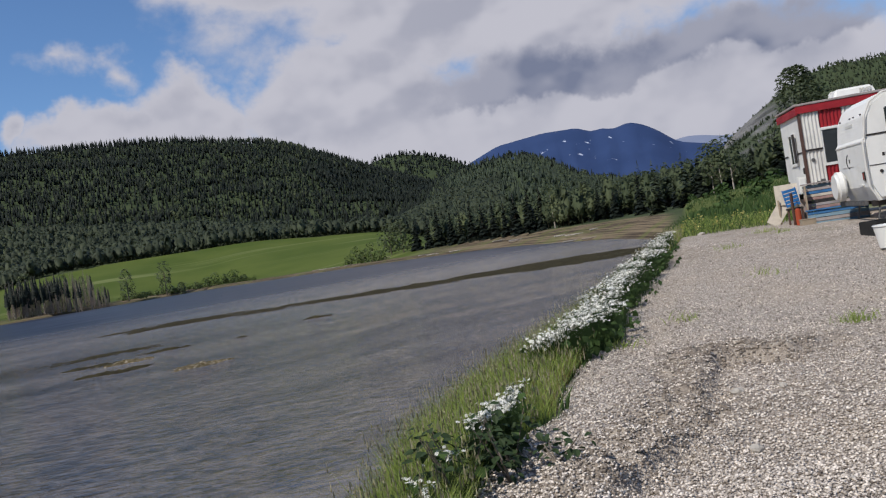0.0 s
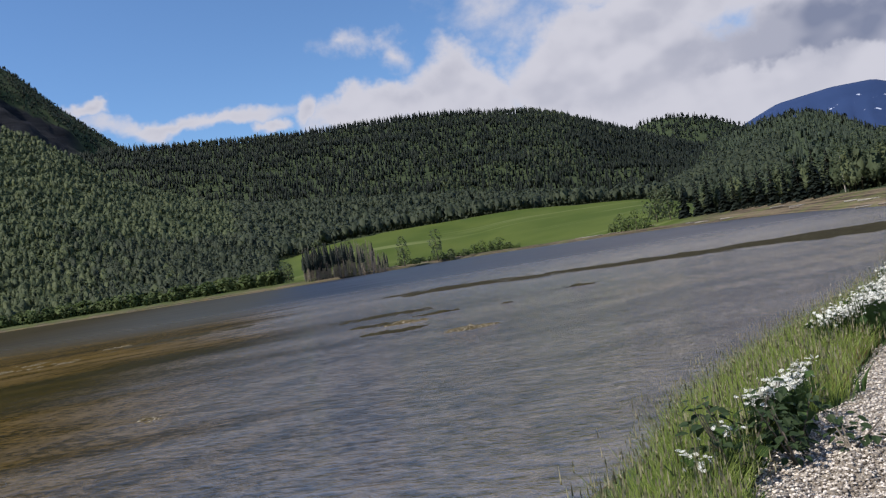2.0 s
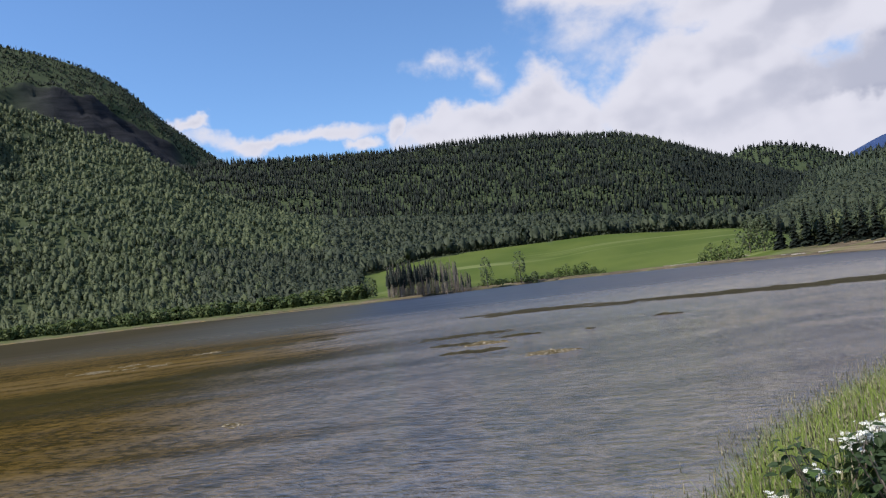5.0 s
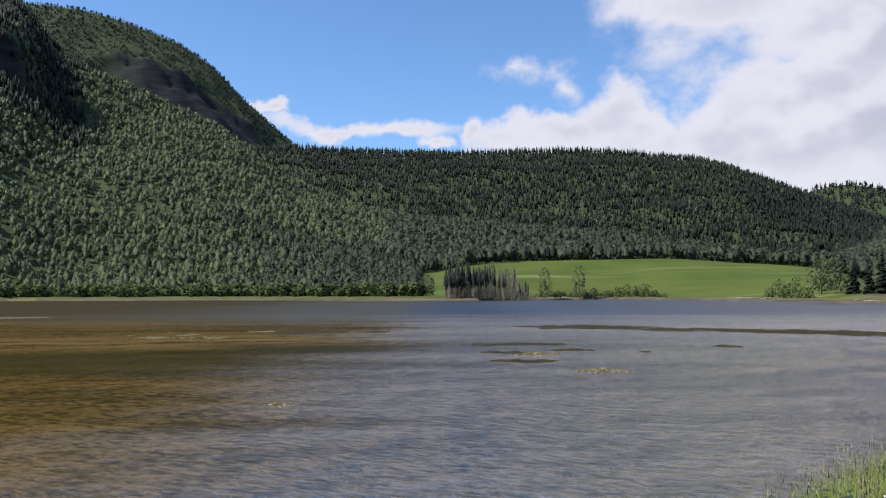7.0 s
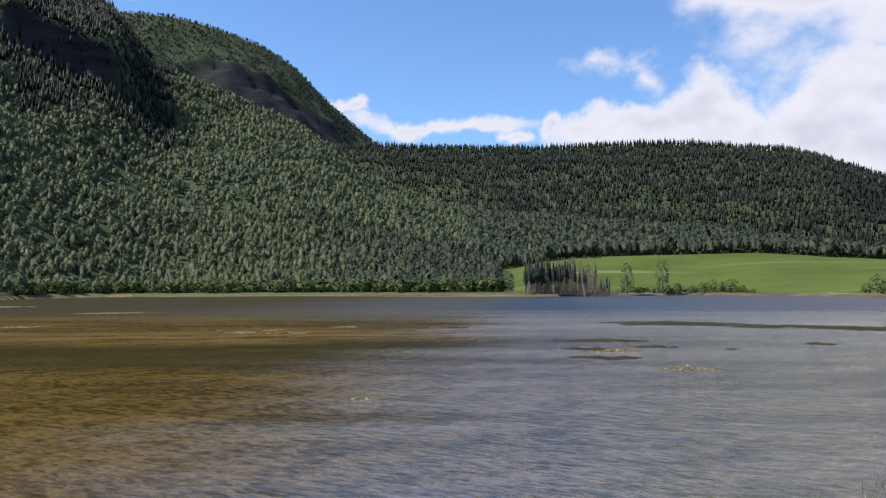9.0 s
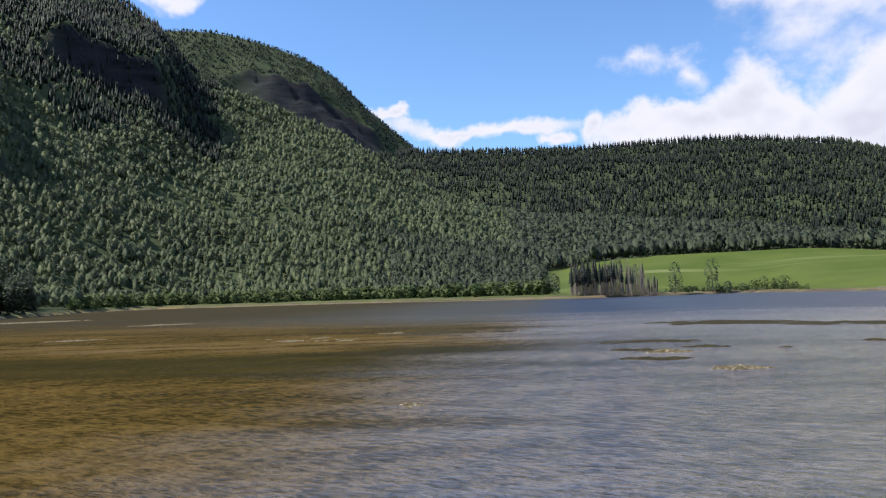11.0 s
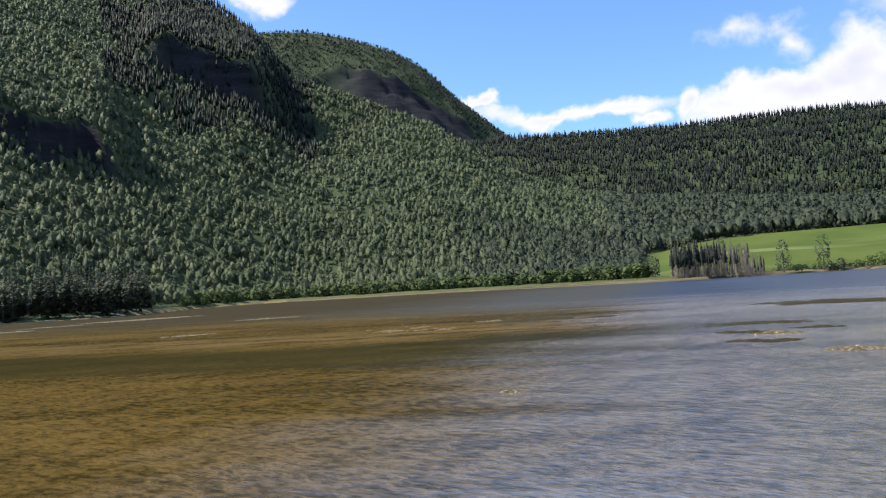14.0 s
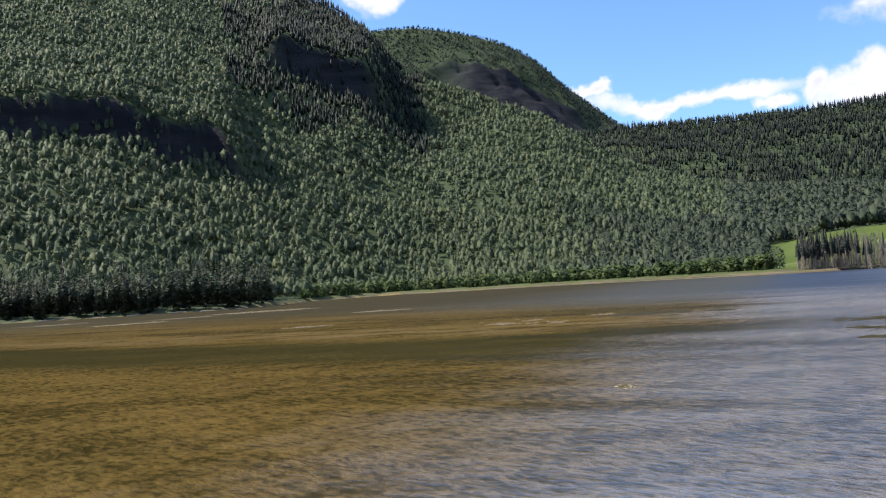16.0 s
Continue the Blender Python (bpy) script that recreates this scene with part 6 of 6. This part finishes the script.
def build_stones():
    rng = np.random.RandomState(77)
    kinds = []
    for k in range(9):
        # sharp eight-sided chips of crushed rock
        v = np.array([(1, 0, 0), (0, 1, 0), (-1, 0, 0), (0, -1, 0), (0, 0, 0.7), (0, 0, -0.6)]) * rng.uniform(0.7, 1.25, (6, 1)) + rng.normal(size=(6, 3)) * 0.16
        f = np.array([(0, 1, 4), (1, 2, 4), (2, 3, 4), (3, 0, 4), (1, 0, 5), (2, 1, 5), (3, 2, 5), (0, 3, 5)])
        kinds.append((v * 0.0098, f, None, None))
    n = 72000
    a = np.radians(rng.uniform(27, 63, n))
    r = 3.6 * (20 / 3.6) ** (rng.uniform(0, 1, n) ** 1.05)
    x, y = r * np.sin(a), r * np.cos(a)
    z, cover = land(x, y)
    ok = (cover["gravel"] > 0.45)
    pts = np.stack([x, y, z + 0.012], 1)[ok]
    v, f, mi, t = spread(pts, kinds, rng, 0.45, 1.6, 0.004)
    tagged(new("gravel_stones", mesh_of("gravel_stones", v, f, [STONE])), "loose grey crushed stones on the pad", "gravel", kind="stuff")
    for i in range(40):
        q, d = radians(rng.uniform(33, 61)), 4.4 + 10 * rng.rand() ** 1.6
        x, y = d * math.sin(q), d * math.cos(q)
        z, cover = land(np.array([x]), np.array([y]))
        if cover["gravel"][0] < 0.6:
            continue
        me = pebble(rng, 0.55)
        s = rng.uniform(0.014, 0.030)
        for vert in me.vertices:
            vert.co *= s
        me.materials.append(ROCK)
        ob = new("stone", me)
        ob.matrix_world = pose(x, y, float(z[0]) + s * 0.2, rng.uniform(-15, 15), rng.uniform(-15, 15), rng.uniform(0, 360))
        tagged(ob, "loose pale stone lying on the gravel", "stone", "larger stones on the gravel")
    for i, (x, y, s) in enumerate([(5.28, 4.80, 0.065), (4.2, 3.72, 0.05), (18.6, 17.3, 0.10), (5.5, 4.5, 0.04)]):
        me = pebble(rng, 0.6)
        for vert in me.vertices:
            vert.co *= s
        me.materials.append(ROCK)
        ob = new("stone", me)
        ob.matrix_world = pose(x, y, float(height_at(x, y)[0]) + s * 0.25, 5, 8, rng.uniform(0, 360))
        tagged(ob, "large pale stone half sunk in the gravel", "stone", "larger stones on the gravel")
    for i, (x, y, w_, n) in enumerate([(7.86, 5.34, 0.22, 120), (6.0, 7.05, 0.25, 70), (10.6, 8.6, 0.3, 60), (13.4, 11.8, 0.3, 60), (16.0, 12.4, 0.25, 50), (16.6, 13.4, 0.35, 90), (7.4, 7.4, 0.2, 50)]):
        p = np.random.RandomState(i).normal(size=(n, 2)) * w_ * 0.5 + [x, y]
        v, f, t, _ = blades(p, 0.04, 0.18, 0.006, rng, 0.9)
        zc = float(height_at(x, y)[0])
        ob = new("grass_tuft", mesh_of("grass_tuft", v - [x, y, zc], f, [GRASS], tint=t))
        ob.matrix_world = pose(x, y, zc)
        tagged(ob, "small grass tuft growing through the gravel", "grass tuft", "tufts on the gravel", kind="stuff")


build_stones()


def lip_clods():
    """Clods of brown earth broken from the worn lip."""
    rng = np.random.RandomState(91)
    kinds = [(arrays(pebble(rng, 0.8, 0))[0] * 0.011, arrays(pebble(rng, 0.8, 0))[1], None, None) for _ in range(5)]
    P = np.array(LIP[1:-1])
    i = rng.randint(0, len(P) - 1, 3200)
    u = rng.uniform(0, 1, (3200, 1))
    p = P[i] * (1 - u) + P[i + 1] * u + rng.normal(size=(3200, 2)) * [0.22, 0.22] + [-0.12, 0.10]
    z, cover = land(p[:, 0], p[:, 1])
    v, f, mi, t = spread(np.stack([p[:, 0], p[:, 1], z + 0.008], 1), kinds, rng, 0.35, 2.0, 0.006)
    tagged(new("earth_clods", mesh_of("earth_clods", v, f, [EARTH])), "brown earth clods along the worn gravel lip", "soil", kind="stuff")


EARTH = plain("brown_earth", (0.33, 0.28, 0.235), 0.95, 0.5, 12.0, 0.5, 60.0, 0.003, spec=0.1)
lip_clods()


# ---------------------------------------------------------------- shoals that break the lake's surface
def shoal_material(name, a, b, c):
    m, n = material(name)
    p = place(n)
    col = n.mix(n.ramp(n.noise(p, 1.6, 6.0, 0.65), 0.35, 0.65), a, b)
    col = n.mix(n.ramp(n.noise(p, 7.0, 4.0), 0.5, 0.7, 0, 0.7), col, c)
    finish(n, col, 0.92, n.noise(p, 5.0, 5.0), 0.05, spec=0.08)
    return m


PALE_SHOAL = shoal_material("pale_shingle", (0.060, 0.046, 0.020), (0.13, 0.10, 0.05), (0.55, 0.50, 0.42))
DARK_SHOAL = shoal_material("wet_weed", (0.022, 0.019, 0.010), (0.046, 0.040, 0.020), (0.085, 0.07, 0.04))


def build_shoals():
    for i, (a, d, hl, hw, top, weed) in enumerate(BARS):
        hw = hw * (2.4 if d > 80 else 1.9)
        nu, nv = 64, 30
        u, v = np.meshgrid(np.linspace(-1.5, 1.5, nu), np.linspace(-1.5, 1.5, nv))
        q = np.sqrt(u * u + v * v)
        x, y = u * hl, v * hw
        wob = wave_noise(x * 1.0, y * 1.6, 90 + i, 4, 0.9 if hl < 4 else 0.4)
        fine = wave_noise(x, y, 130 + i, 3, 3.0)
        z = (top + (0.055 if weed else 0.02)) - 0.10 * q ** 2 + 0.17 * wob + 0.10 * fine
        z = np.maximum(z, -0.45)
        k = np.arange(nu * nv).reshape(nv, nu)
        f = np.stack([k[:-1, :-1], k[:-1, 1:], k[1:, 1:], k[1:, :-1]], -1).reshape(-1, 4)
        me = mesh_of("shoal", np.stack([x.ravel(), y.ravel(), z.ravel()], 1), f, [DARK_SHOAL if weed else PALE_SHOAL], smooth=True)
        ob = new("weed_shoal" if weed else "shingle_shoal", me)
        ob.matrix_world = pose(d * math.sin(radians(a)), d * math.cos(radians(a)), 0, 0, 0, -a)
        tagged(ob, "dark weedy mud bank just breaking the lake surface" if weed else "low bank of pale shingle breaking the lake surface", "shoal", "shoals in the shallow lake")


build_shoals()
